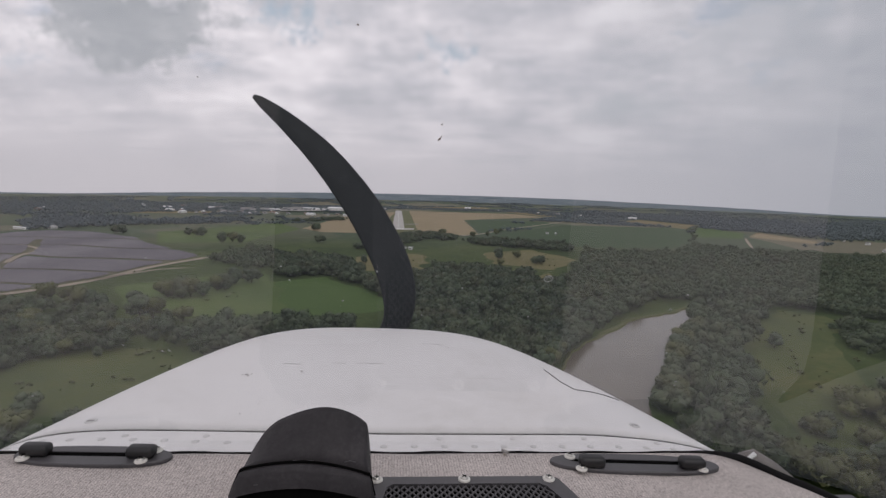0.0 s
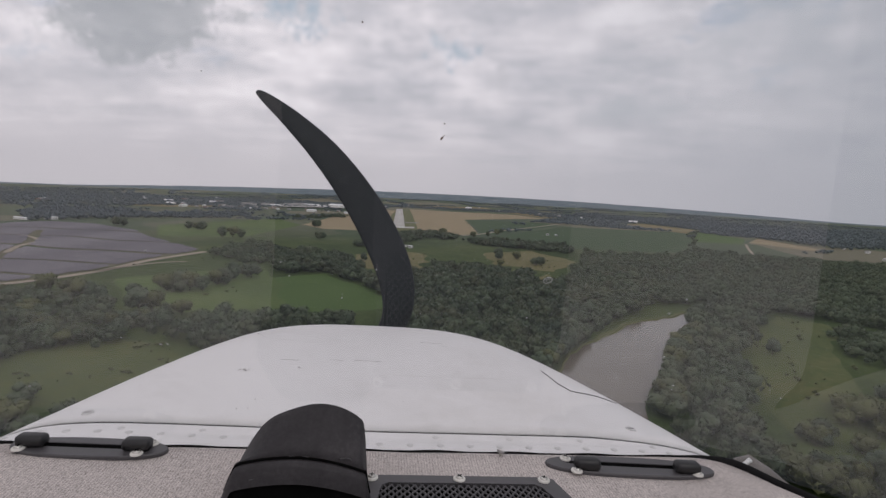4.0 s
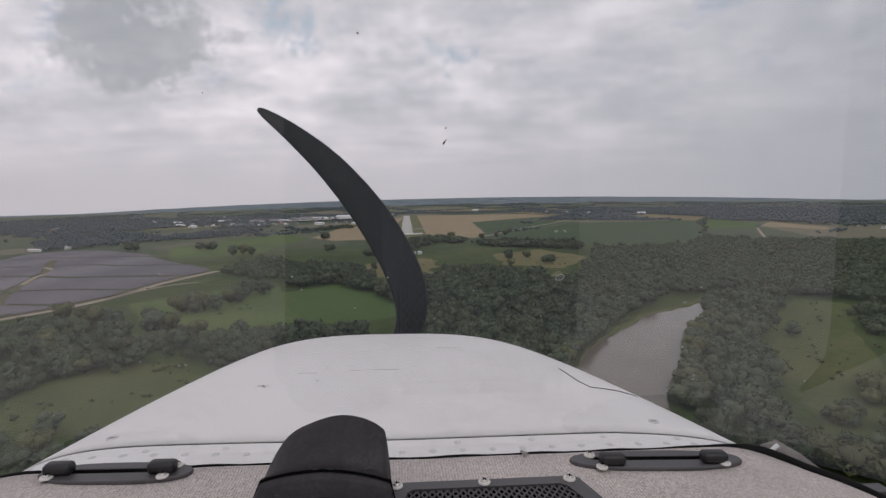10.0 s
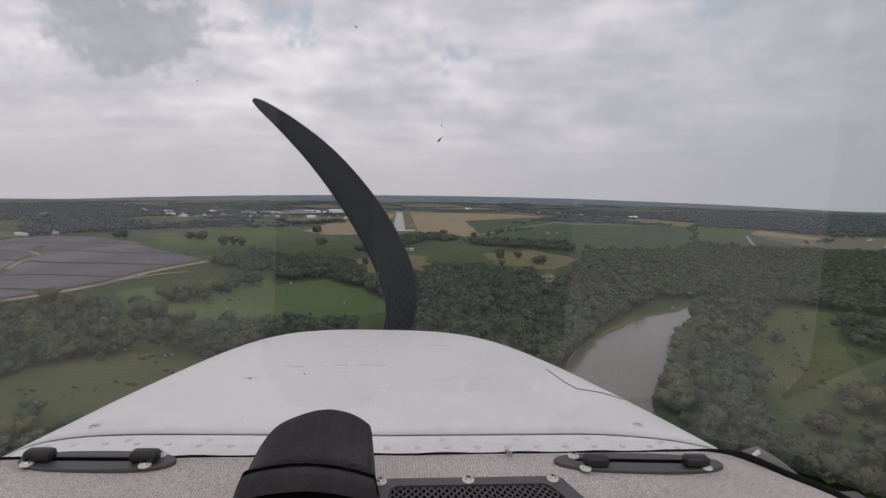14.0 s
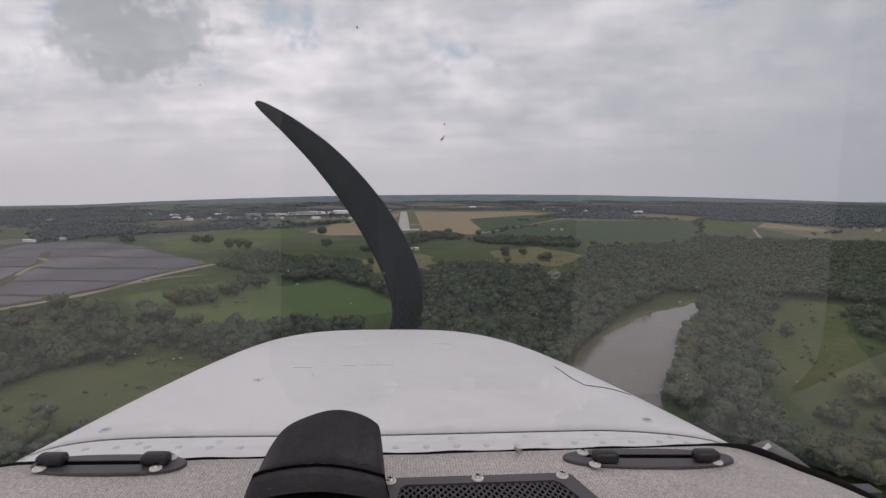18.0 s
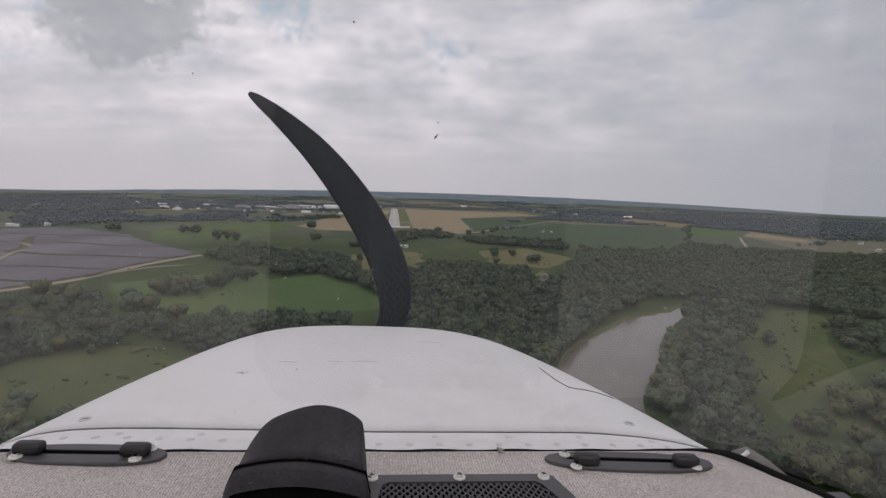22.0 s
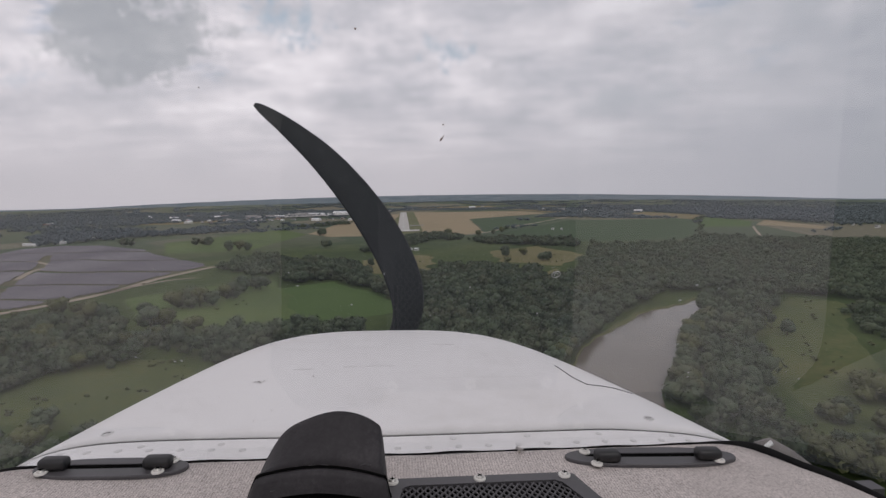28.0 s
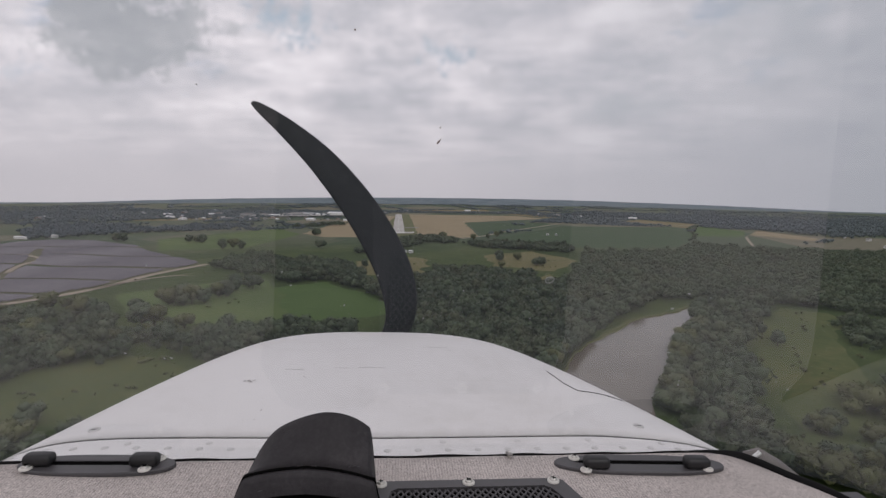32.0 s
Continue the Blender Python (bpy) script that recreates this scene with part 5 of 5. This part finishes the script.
def build_propeller():
    ob = holder("propeller", AIR @ Matrix.Translation((-0.01, 1.50, -0.47)), "two-bladed black propeller at rest ahead of the nose", "propeller")
    me = blade_mesh()
    part_of("blade", me, ob)
    part_of("blade", me, ob, pose(0, 0, 0, 0, 180, 0))
    bm = bmesh.new()
    lathe(bm, [(0.046, -0.03), (0.046, 0.03), (0.042, 0.10), (0.032, 0.16), (0.013, 0.20), (0.003, 0.205)], 28, pose(0, 0, 0, -90))
    tube(bm, [(0, -0.03, 0), (0, -0.085, 0), (0, -0.124, 0), (0, -0.42, 0.0)], 0.042, 24)
    part("spinner", bm, M_PAINT, ob, "white spinner", True)


def base_y(x):
    t = max(0.0, (abs(x) - 0.28) / 0.12)
    return 0.415 - 0.045 * t ** 1.7


DASH = -0.215


def dash_z(x):
    """The dash falls off towards its sides, shaped to fit the seal in the camera's view."""
    return DASH - 0.0263 * max(0.0, (abs(x) - 0.28) / 0.12) ** 1.65


def build_glareshield():
    ob = holder("glareshield", AIR, "glareshield covered in short grey looped carpet", "dashboard")
    bm = bmesh.new()
    X = [-0.415 + 0.83 * i / 83 for i in range(84)]
    rows = []
    for k in range(25):
        f = k / 24
        rows.append([Vector((x, -0.05 + (base_y(x) + 0.05 + 0.015 * min(1, max(0, (abs(x) - 0.31) / 0.05))) * f, dash_z(x) - 0.0015 - 0.009 * min(1, max(0, (abs(x) - 0.31) / 0.05)) * f ** 30 + 0.0018 * f ** 60 + 0.0012 * noise.noise((x * 14, f * 9, 2)))) for x in X])
    rows.append([p + Vector((0, 0.003, -0.006)) for p in rows[-1]])
    rows.append([p + Vector((0, 0.0, -0.05)) for p in rows[-1]])
    rows.insert(0, [p + Vector((0, -0.01, -0.12)) for p in rows[0]])
    grid(bm, rows)
    bmesh.ops.recalc_face_normals(bm, faces=bm.faces)
    part("carpet", bm, M_CARPET, ob, smooth=True)
    bm = bmesh.new()
    for s in (-1, 1):
        grid(bm, [[(s * 0.416, y, dash_z(0.416) - 0.002), (s * 0.418, y, DASH - 0.10)] for y in (-0.05, 0.1, 0.285)])
    part("side_trim", bm, M_RUBBER, ob)
    # seal at the foot of the windshield, thick round the corner
    sl = holder("windshield_seal", AIR, "black rubber seal along the foot of the windshield", "seal")
    bm = bmesh.new()
    pts, rad = [], []
    for i in range(91):
        x = -0.43 + 0.86 * i / 90
        out = min(1, max(0, (abs(x) - 0.31) / 0.05))
        pts.append((x, base_y(x) + 0.004 + 0.012 * out, dash_z(x) - 0.001 - 0.0062 * out + 0.0006 * math.sin(i * 0.9)))
        rad.append(0.0010 + 0.0040 * max(0.0, min(1.0, (x - 0.265) / 0.05)) + 0.0014 * max(0.0, min(1.0, (-0.27 - x) / 0.04)))
    tube(bm, pts, rad, 10)
    part("strip", bm, M_RUBBER, sl, smooth=True)
    # Black strip added to close the gap between seal and cowl deck.
    bm = bmesh.new()
    X = [-0.30 + 0.60 * i / 40 for i in range(41)]
    grid(bm, [[(x, base_y(x) + 0.002, DASH - 0.002) for x in X], [(x, base_y(x) + 0.04, DASH - 0.0185) for x in X], [(x, base_y(x) + 0.05, DASH - 0.05) for x in X]])
    part("lower_lip", bm, M_SEAM, sl, "black strip added to close the gap under the seal")
    # small pin standing in the seal
    pin = holder("retaining_pin", AIR, "small corroded metal pin at the carpet edge", "pin")
    bm = bmesh.new()
    tube(bm, [(0.107, 0.413, DASH - 0.002), (0.1065, 0.413, DASH + 0.005)], 0.0012, 8)
    part("shank", bm, M_SCREW, pin)
    bm = bmesh.new()
    tube(bm, [(0.104, 0.4125, DASH + 0.0045), (0.1095, 0.4125, DASH + 0.0025)], 0.0014, 8)
    part("head", bm, M_CHIP, pin)


def screw_meshes():
    bm = bmesh.new()
    lathe(bm, [(0.0046, 0.0), (0.0046, 0.0010), (0.0038, 0.0016), (0.001, 0.0016)], 18)
    washer = mesh_of("washer", bm, M_WASHER, True)
    bm = bmesh.new()
    lathe(bm, [(0.0030, 0.0014), (0.0030, 0.0020), (0.0024, 0.0028), (0.0012, 0.0031), (0.0004, 0.0031)], 16)
    head = mesh_of("head", bm, M_SCREW, True)
    bm = bmesh.new()
    box(bm, -0.0019, 0.0019, -0.0004, 0.0004, 0.0030, 0.00335)
    box(bm, -0.0004, 0.0004, -0.0019, 0.0019, 0.00301, 0.00336)
    return washer, head, mesh_of("cross_slot", bm, M_VOID)


SCREW = screw_meshes()


def screw(parent, x, y, z, turn=0.3):
    w = part_of("screw", SCREW[0], parent, pose(x, y, z, 0, 0, math.degrees(turn)), "nickel cross-head screw on a pale washer")
    part_of("head", SCREW[1], w)
    part_of("cross_slot", SCREW[2], w)


def stadium(cx, cy, hx, hy, n=40, power=2.6):
    out = []
    for k in range(n):
        a = 2 * math.pi * k / n
        c, s = math.cos(a), math.sin(a)
        out.append((cx + hx * math.copysign(abs(c) ** (2 / power), c), cy + hy * math.copysign(abs(s) ** (2 / 2.2), s)))
    return out


def defroster(x0, x1, yc, tilt, knobs, screws, label):
    """Plate with a slot, two rubber knobs and screws."""
    ob = holder("defroster_vent", AIR, label, "air vent", "defroster vents")
    cx, hx, hy = (x0 + x1) / 2, (x1 - x0) / 2, 0.0145
    lean = lambda x, y: y + (x - cx) * tilt
    outer = [(x, lean(x, y)) for x, y in stadium(cx, yc, hx, hy)]
    inner = [(x, lean(x, y)) for x, y in stadium(cx, yc + 0.001, hx * 0.76, 0.0033, 40, 6)]
    bm = bmesh.new()
    ring = lambda pts, z: [bm.verts.new((x, y, z)) for x, y in pts]
    r = [ring(outer, DASH - 0.001), ring(outer, DASH + 0.0012), ring([(cx + (x - cx) * 0.99, yc + (y - yc) * 0.96) for x, y in outer], DASH + 0.0020), ring(inner, DASH + 0.0020), ring(inner, DASH - 0.004)]
    for a, b in zip(r, r[1:]):
        for k in range(40):
            bm.faces.new((a[k], a[(k + 1) % 40], b[(k + 1) % 40], b[k]))
    bmesh.ops.recalc_face_normals(bm, faces=bm.faces)
    part("plate", bm, M_PLATE, ob)
    # A flat black face paints the darkness inside the slot.
    bm = bmesh.new()
    bm.faces.new([bm.verts.new((x, y, DASH + 0.0014)) for x, y in inner])
    part("slot", bm, M_VOID, ob, "slot with its shade painted as a black face")
    for kx, ky in knobs:
        bm = bmesh.new()
        box(bm, -0.0105, 0.0105, -0.0055, 0.0055, 0.0008, 0.0100, 0.0034, 3)
        k = part("knob", bm, M_KNOB, ob, "black rubber knob", True, pose(kx, ky, DASH + 0.001, 0, 0, math.degrees(tilt)))
        bm = bmesh.new()
        tube(bm, [(0, 0, -0.002), (0, 0, 0.003)], 0.004, 10)
        part("stem", bm, M_VOID, k)
    for i, (sx, sy) in enumerate(screws):
        screw(ob, sx, sy, DASH + 0.0018, 0.4 + i * 0.7)


def build_pod():
    """Black plastic hood on the dash, sloping up to a rounded rim."""
    ob = holder("instrument_hood", AIR, "matt black plastic instrument hood on the carpeted dash", "instrument")
    rim = [(-0.097, -0.213), (-0.092, -0.199), (-0.082, -0.177), (-0.071, -0.161), (-0.057, -0.153), (-0.039, -0.148), (-0.023, -0.150), (-0.010, -0.157), (-0.006, -0.165), (-0.002, -0.200), (0.001, -0.213)]
    def fine(pts, n=40):
        P = [Vector((x, 0, z)) for x, z in pts]
        out = []
        m = len(P) - 1
        for k in range(n + 1):
            t = k / n * m
            i = min(int(t), m - 1)
            f = t - i
            p0, p1, p2, p3 = P[max(i - 1, 0)], P[i], P[i + 1], P[min(i + 2, m)]
            out.append(0.5 * (2 * p1 + (p2 - p0) * f + (2 * p0 - 5 * p1 + 4 * p2 - p3) * f * f + (3 * p1 - p0 - 3 * p2 + p3) * f ** 3))
        return out
    far = fine(rim)
    near = []
    for k, p in enumerate(far):
        x = p.x * 0.93 - 0.001
        w = (x + 0.0445) / 0.047
        near.append(Vector((x, 0, min(-0.1725 - 0.0075 * abs(w) ** 2.2 - 0.004 * max(0, w), p.z * 0.93 + 0.002))))
    bm = bmesh.new()
    rows = []
    for k in range(9):
        f = k / 8
        g = f ** 0.8
        rows.append([Vector((n.x + (p.x - n.x) * f, 0.326 + 0.024 * f, n.z + (p.z - n.z) * g)) for n, p in zip(near, far)])
    cx = -0.046
    rows.append([Vector((cx + (p.x - cx) * 0.985, 0.354, p.z - 0.002)) for p in far])
    rows.append([Vector((cx + (p.x - cx) * 0.93, 0.372, min(p.z - 0.022, -0.175))) for p in far])
    rows.append([Vector((cx + (p.x - cx) * 0.90, 0.385, -0.222)) for p in far])
    rows.insert(0, [p + Vector((0, 0.003, -0.008)) for p in rows[0]])
    grid(bm, rows)
    bmesh.ops.recalc_face_normals(bm, faces=bm.faces)
    part("upper_cover", bm, M_BLACKPL, ob, smooth=True)
    bm = bmesh.new()
    rows = []
    for y, s, z in ((0.3290, 0.985, -0.0050), (0.3262, 0.995, -0.0026), (0.3240, 1.015, -0.0026), (0.3215, 1.03, -0.006), (0.3195, 1.035, -0.0140), (0.3190, 1.03, -0.0155)):
        rows.append([Vector((cx + (n.x - cx) * s, y, n.z + z)) for n in near])
    grid(bm, rows)
    bmesh.ops.recalc_face_normals(bm, faces=bm.faces)
    part("lower_housing", bm, M_BLACKPL, ob, smooth=True)
    # Black sheet standing in for the shade below the housing.
    bm = bmesh.new()
    grid(bm, [[Vector((cx + (n.x - cx) * w, y, n.z + z)) for n in near] for y, w, z in ((0.3230, 1.0, -0.0120), (0.3212, 1.0, -0.0300), (0.06, 1.02, -0.0420), (0.055, 1.02, -0.07))])
    part("recess", bm, M_VOID, ob, "black sheet painted as the shade under the hood")
    bm = bmesh.new()
    tube(bm, [Vector((cx + (n.x - cx) * 0.995, 0.3268, n.z - 0.0014)) for n in near], 0.0011, 6)
    part("seam", bm, M_VOID, ob, "black seam round the hood")
    for x, y, z, l in ((-0.052, 0.3262, -0.1735, 0.012), (-0.075, 0.3203, -0.1862, 0.010), (-0.020, 0.3262, -0.1745, 0.007)):
        bm = bmesh.new()
        tube(bm, [(x, y, z), (x + l * 0.5, y + 0.0004, z + 0.0006), (x + l, y, z - 0.0002)], 0.0004, 4)
        part("scuff", bm, M_PLATE, ob, "pale scuff mark")


def build_grille():
    ob = holder("speaker_grille", AIR, "black panel with a perforated metal grille set in the carpet", "speaker grille")
    z = DASH + 0.0008
    outer = [(-0.004, 0.372), (0.004, 0.375), (0.132, 0.375), (0.139, 0.372), (0.152, 0.325), (0.152, 0.06), (-0.012, 0.06), (-0.010, 0.325)]
    inner = [(0.008, 0.360), (0.013, 0.364), (0.122, 0.364), (0.127, 0.360), (0.140, 0.325), (0.142, 0.262), (0.002, 0.262), (0.003, 0.325)]
    bm = bmesh.new()
    r = [[bm.verts.new((x, y, h)) for x, y in pts] for pts, h in ((outer, z - 0.002), (outer, z + 0.002), (inner, z + 0.0026), (inner, z - 0.001))]
    for a, b in zip(r, r[1:]):
        for k in range(8):
            bm.faces.new((a[k], a[(k + 1) % 8], b[(k + 1) % 8], b[k]))
    bmesh.ops.recalc_face_normals(bm, faces=bm.faces)
    part("frame", bm, M_PLATE, ob)
    bm = bmesh.new()
    bm.faces.new([bm.verts.new((x, y, z - 0.0008)) for x, y in inner])
    part("backing", bm, M_VOID, ob)
    bm = bmesh.new()
    for i in range(25):
        for s in (-1, 1):
            x0 = 0.004 + i * 0.0056
            pts = [(x0 + s * 0.0024 * math.cos(j * math.pi / 3 + i * math.pi), 0.2625 + j * 0.00245, z + 0.0012) for j in range(42)]
            pts = [p for p in pts if 0.005 + (0.36 - p[1]) * -0.03 < p[0] < 0.126 + (0.362 - p[1]) * 0.35]
            if len(pts) > 2:
                tube(bm, pts, 0.0009, 5)
    tagged(part("perforated_mesh", bm, M_PLATE, ob, "dark perforated metal mesh", True), kind="stuff")
    for x, y in ((0.001, 0.3695), (0.066, 0.3695), (0.131, 0.3695)):
        screw(ob, x, y, z + 0.0024, x * 9)


def build_windshield():
    ob = holder("windshield", AIR, "clear dusty hazy acrylic windshield sloping back over the dash", "windshield")
    def wrap(x, v):
        """How far the sheet curves back at its sides: with the seal at its foot, later higher up."""
        t = max(0.0, (abs(x) - 0.31) / 0.12)
        high = 0.09 * (t ** 1.6 if t < 1.2 else 1.339 + 1.785 * (t - 1.2))
        a = min(abs(x), 0.42)
        low = 0.203 - dash_z(a) - base_y(a) - 0.014 * min(1, max(0, (a - 0.31) / 0.05)) + 0.95 * (abs(x) - a)
        f = min(1.0, max(0.0, v / 0.06))
        return max(0.0, low) * (1 - f) + high * f
    bm = bmesh.new()
    rows = []
    X = [-0.56 + 1.12 * i / 112 for i in range(113)]
    for k in range(26):
        v = -0.022 + (k * 0.011 if k < 12 else 0.121 + (k - 11) * 0.04)
        rows.append([(x, 0.4220 - v - wrap(x, v), -0.2110 + v) for x in X])
    grid(bm, rows)
    part("pane", bm, M_GLASS, ob, smooth=True)
    # specks dried on the glass
    n = Vector((0, 0.7071, 0.7071))
    A, Y = Vector((1, 0, 0)), Vector((0, -0.7071, 0.7071))
    r = random.Random(11)
    def speck(p, w, h, mat, name, turn=0.0):
        bm = bmesh.new()
        c = Vector(p) * 0.961 - n * 0.0012
        pts = []
        for k in range(9):
            a = k * 6.283 / 9
            u, v = w * math.cos(a) * r.uniform(0.6, 1.3), h * math.sin(a) * r.uniform(0.6, 1.3)
            u, v = u * math.cos(turn) - v * math.sin(turn), u * math.sin(turn) + v * math.cos(turn)
            pts.append(c + A * u + Y * v)
        ring = [bm.verts.new(q) for q in pts]
        top = bm.verts.new(c - n * 0.0005)
        for k in range(9):
            bm.faces.new((ring[k], ring[(k + 1) % 9], top))
        part(name, bm, mat, ob)
    speck((0.0183, 0.1986, 0.0207), 0.0004, 0.0010, M_SPLAT, "dried_speck", -0.5)
    speck((0.0190, 0.1976, 0.0217), 0.0002, 0.0006, M_SPLAT, "dried_speck", -0.3)
    speck((0.0185, 0.1938, 0.0255), 0.00025, 0.0004, M_SPLAT, "dried_speck")
    speck((-0.011, 0.169, 0.0502), 0.00025, 0.0005, M_SPLAT, "dried_speck")
    speck((-0.0627, 0.1849, 0.0343), 0.0003, 0.0003, M_DUSTSPOT, "dried_speck")
    for i, (x, y, z, s, t) in enumerate(((-0.0489, 0.2570, -0.0377, 4, 0), (-0.0460, 0.2646, -0.0454, 4, 0.3), (0.0404, 0.2661, -0.0469, 4, 1), (0.0215, 0.2852, -0.0660, 4, 0), (0.0813, 0.2844, -0.0652, 4, 0.5),
                                         (0.1602, 0.2761, -0.0568, 7, 0.5), (0.1630, 0.2657, -0.0464, 7, 0.3), (-0.1938, 0.3223, -0.1031, 5, 0), (-0.1278, 0.3194, -0.1002, 9, -0.9), (-0.1475, 0.3149, -0.0957, 6, -0.8),
                                         (-0.0691, 0.3065, -0.0873, 5, 0), (-0.2294, 0.3669, -0.1477, 9, 0.4), (0.2099, 0.3461, -0.1268, 9, 0.4), (0.2819, 0.3424, -0.1232, 6, 0.6), (-0.0034, 0.2580, -0.0388, 5, 1.4), (0.1809, 0.3121, -0.0926, 8, 0.3), (0.1622, 0.3353, -0.1158, 6, 1.3), (0.2075, 0.3413, -0.1218, 8, 0.6),
                                         (0.2180, 0.2311, -0.0116, 6, 0.9), (0.3000, 0.3520, -0.1325, 7, 0.5), (-0.0771, 0.2750, -0.0555, 4, 0.0), (-0.0208, 0.2773, -0.0578, 6, 1.2), (-0.1093, 0.2552, -0.0357, 5, 1.5),
                                         (-0.1239, 0.3194, -0.0999, 9, -0.8), (0.1771, 0.2681, -0.0486, 4, 1.0))):
        speck((x, y, z), 0.00012 * s, 0.00005 * s, M_DUSTSPOT, "dried_speck", t)
    # pale rings painted on the glass as the reflection of a screw head
    bm = bmesh.new()
    c = Vector((0.0831, 0.2586, -0.0394)) * 0.961 - n * 0.0012
    tube(bm, [c + A * 0.0021 * math.cos(k * 0.5236) + Y * 0.0024 * math.sin(k * 0.5236) for k in range(13)], 0.00018, 4)
    tube(bm, [c + A * 0.0008 * math.cos(k * 0.5236) + Y * 0.0012 * math.sin(k * 0.5236) for k in range(9)], 0.00016, 4)
    part("round_mark", bm, M_DUSTSPOT, ob, "pale ring painted as the reflection of a screw head")


def build_fuselage():
    """Plain shell that closes the aircraft below and behind the view."""
    ob = holder("fuselage", AIR, "plain white metal fuselage shell around the cabin", "aircraft body")
    bm = bmesh.new()
    rows = []
    for y, w, top, low in ((-1.6, 0.50, -0.30, -1.05), (-0.6, 0.56, -0.30, -1.12), (0.1, 0.54, -0.34, -1.10), (0.44, 0.485, -0.50, -1.05)):
        rows.append([(-w, y, top), (-w * 1.03, y, (top + low) / 2), (-w * 0.9, y, low + 0.1), (-w * 0.6, y, low), (w * 0.6, y, low), (w * 0.9, y, low + 0.1), (w * 1.03, y, (top + low) / 2), (w, y, top)])
    grid(bm, rows)
    part("side_shell", bm, M_PAINT, ob, smooth=True)
    bm = bmesh.new()
    rows = []
    for y, w, top, low in ((0.452, 0.47, -0.50, -0.98), (0.9, 0.42, -0.60, -0.95), (1.3, 0.38, -0.66, -0.86), (1.40, 0.32, -0.62, -0.78)):
        rows.append([(-w, y, top), (-w * 0.95, y, low + 0.08), (-w * 0.6, y, low), (w * 0.6, y, low), (w * 0.95, y, low + 0.08), (w, y, top)])
    grid(bm, rows)
    part("lower_cowl", bm, M_PAINT, ob, smooth=True)
    # Unseen black panels, added to darken the windshield's reflection beside the carpet.
    for s in (-1, 1):
        bm = bmesh.new()
        grid(bm, [[(s * 0.42, y, -0.27), (s * (w - 0.004), y, top)] for y, w, top in ((-1.58, 0.50, -0.29), (-0.6, 0.555, -0.29), (0.1, 0.538, -0.33), (0.40, 0.495, -0.46))])
        part("side_lining", bm, M_REFLPANEL, ob, "unseen black panel added to keep the pane's reflection dark")
    bm = bmesh.new()
    box(bm, -0.46, 0.46, 0.425, 0.440, -1.0, -0.27)
    part("firewall", bm, M_PLATE, ob)
    bm = bmesh.new()
    box(bm, -0.48, 0.48, -1.62, -1.60, -1.0, 0.35)
    part("rear_bulkhead", bm, M_CARPET, ob)
    bm = bmesh.new()
    box(bm, -0.40, 0.40, -0.075, -0.062, -0.60, -0.226)
    part("instrument_panel", bm, M_PLATE, ob)


build_nose()
build_fuselage()
build_propeller()
build_glareshield()
defroster(-0.272, -0.157, 0.4105, -0.035, [(-0.2560, 0.4105), (-0.1790, 0.4075)], [(-0.2620, 0.4045), (-0.1765, 0.4005), (-0.1715, 0.4165)], "slotted dark grey defroster vent with black knobs beside the hood")
defroster(0.142, 0.284, 0.3965, -0.06, [(0.1735, 0.3910), (0.2575, 0.3880)], [(0.1605, 0.4060), (0.1635, 0.3865), (0.2650, 0.3845)], "slotted dark grey defroster vent with black knobs beside the grille")
build_pod()
build_grille()
build_windshield()
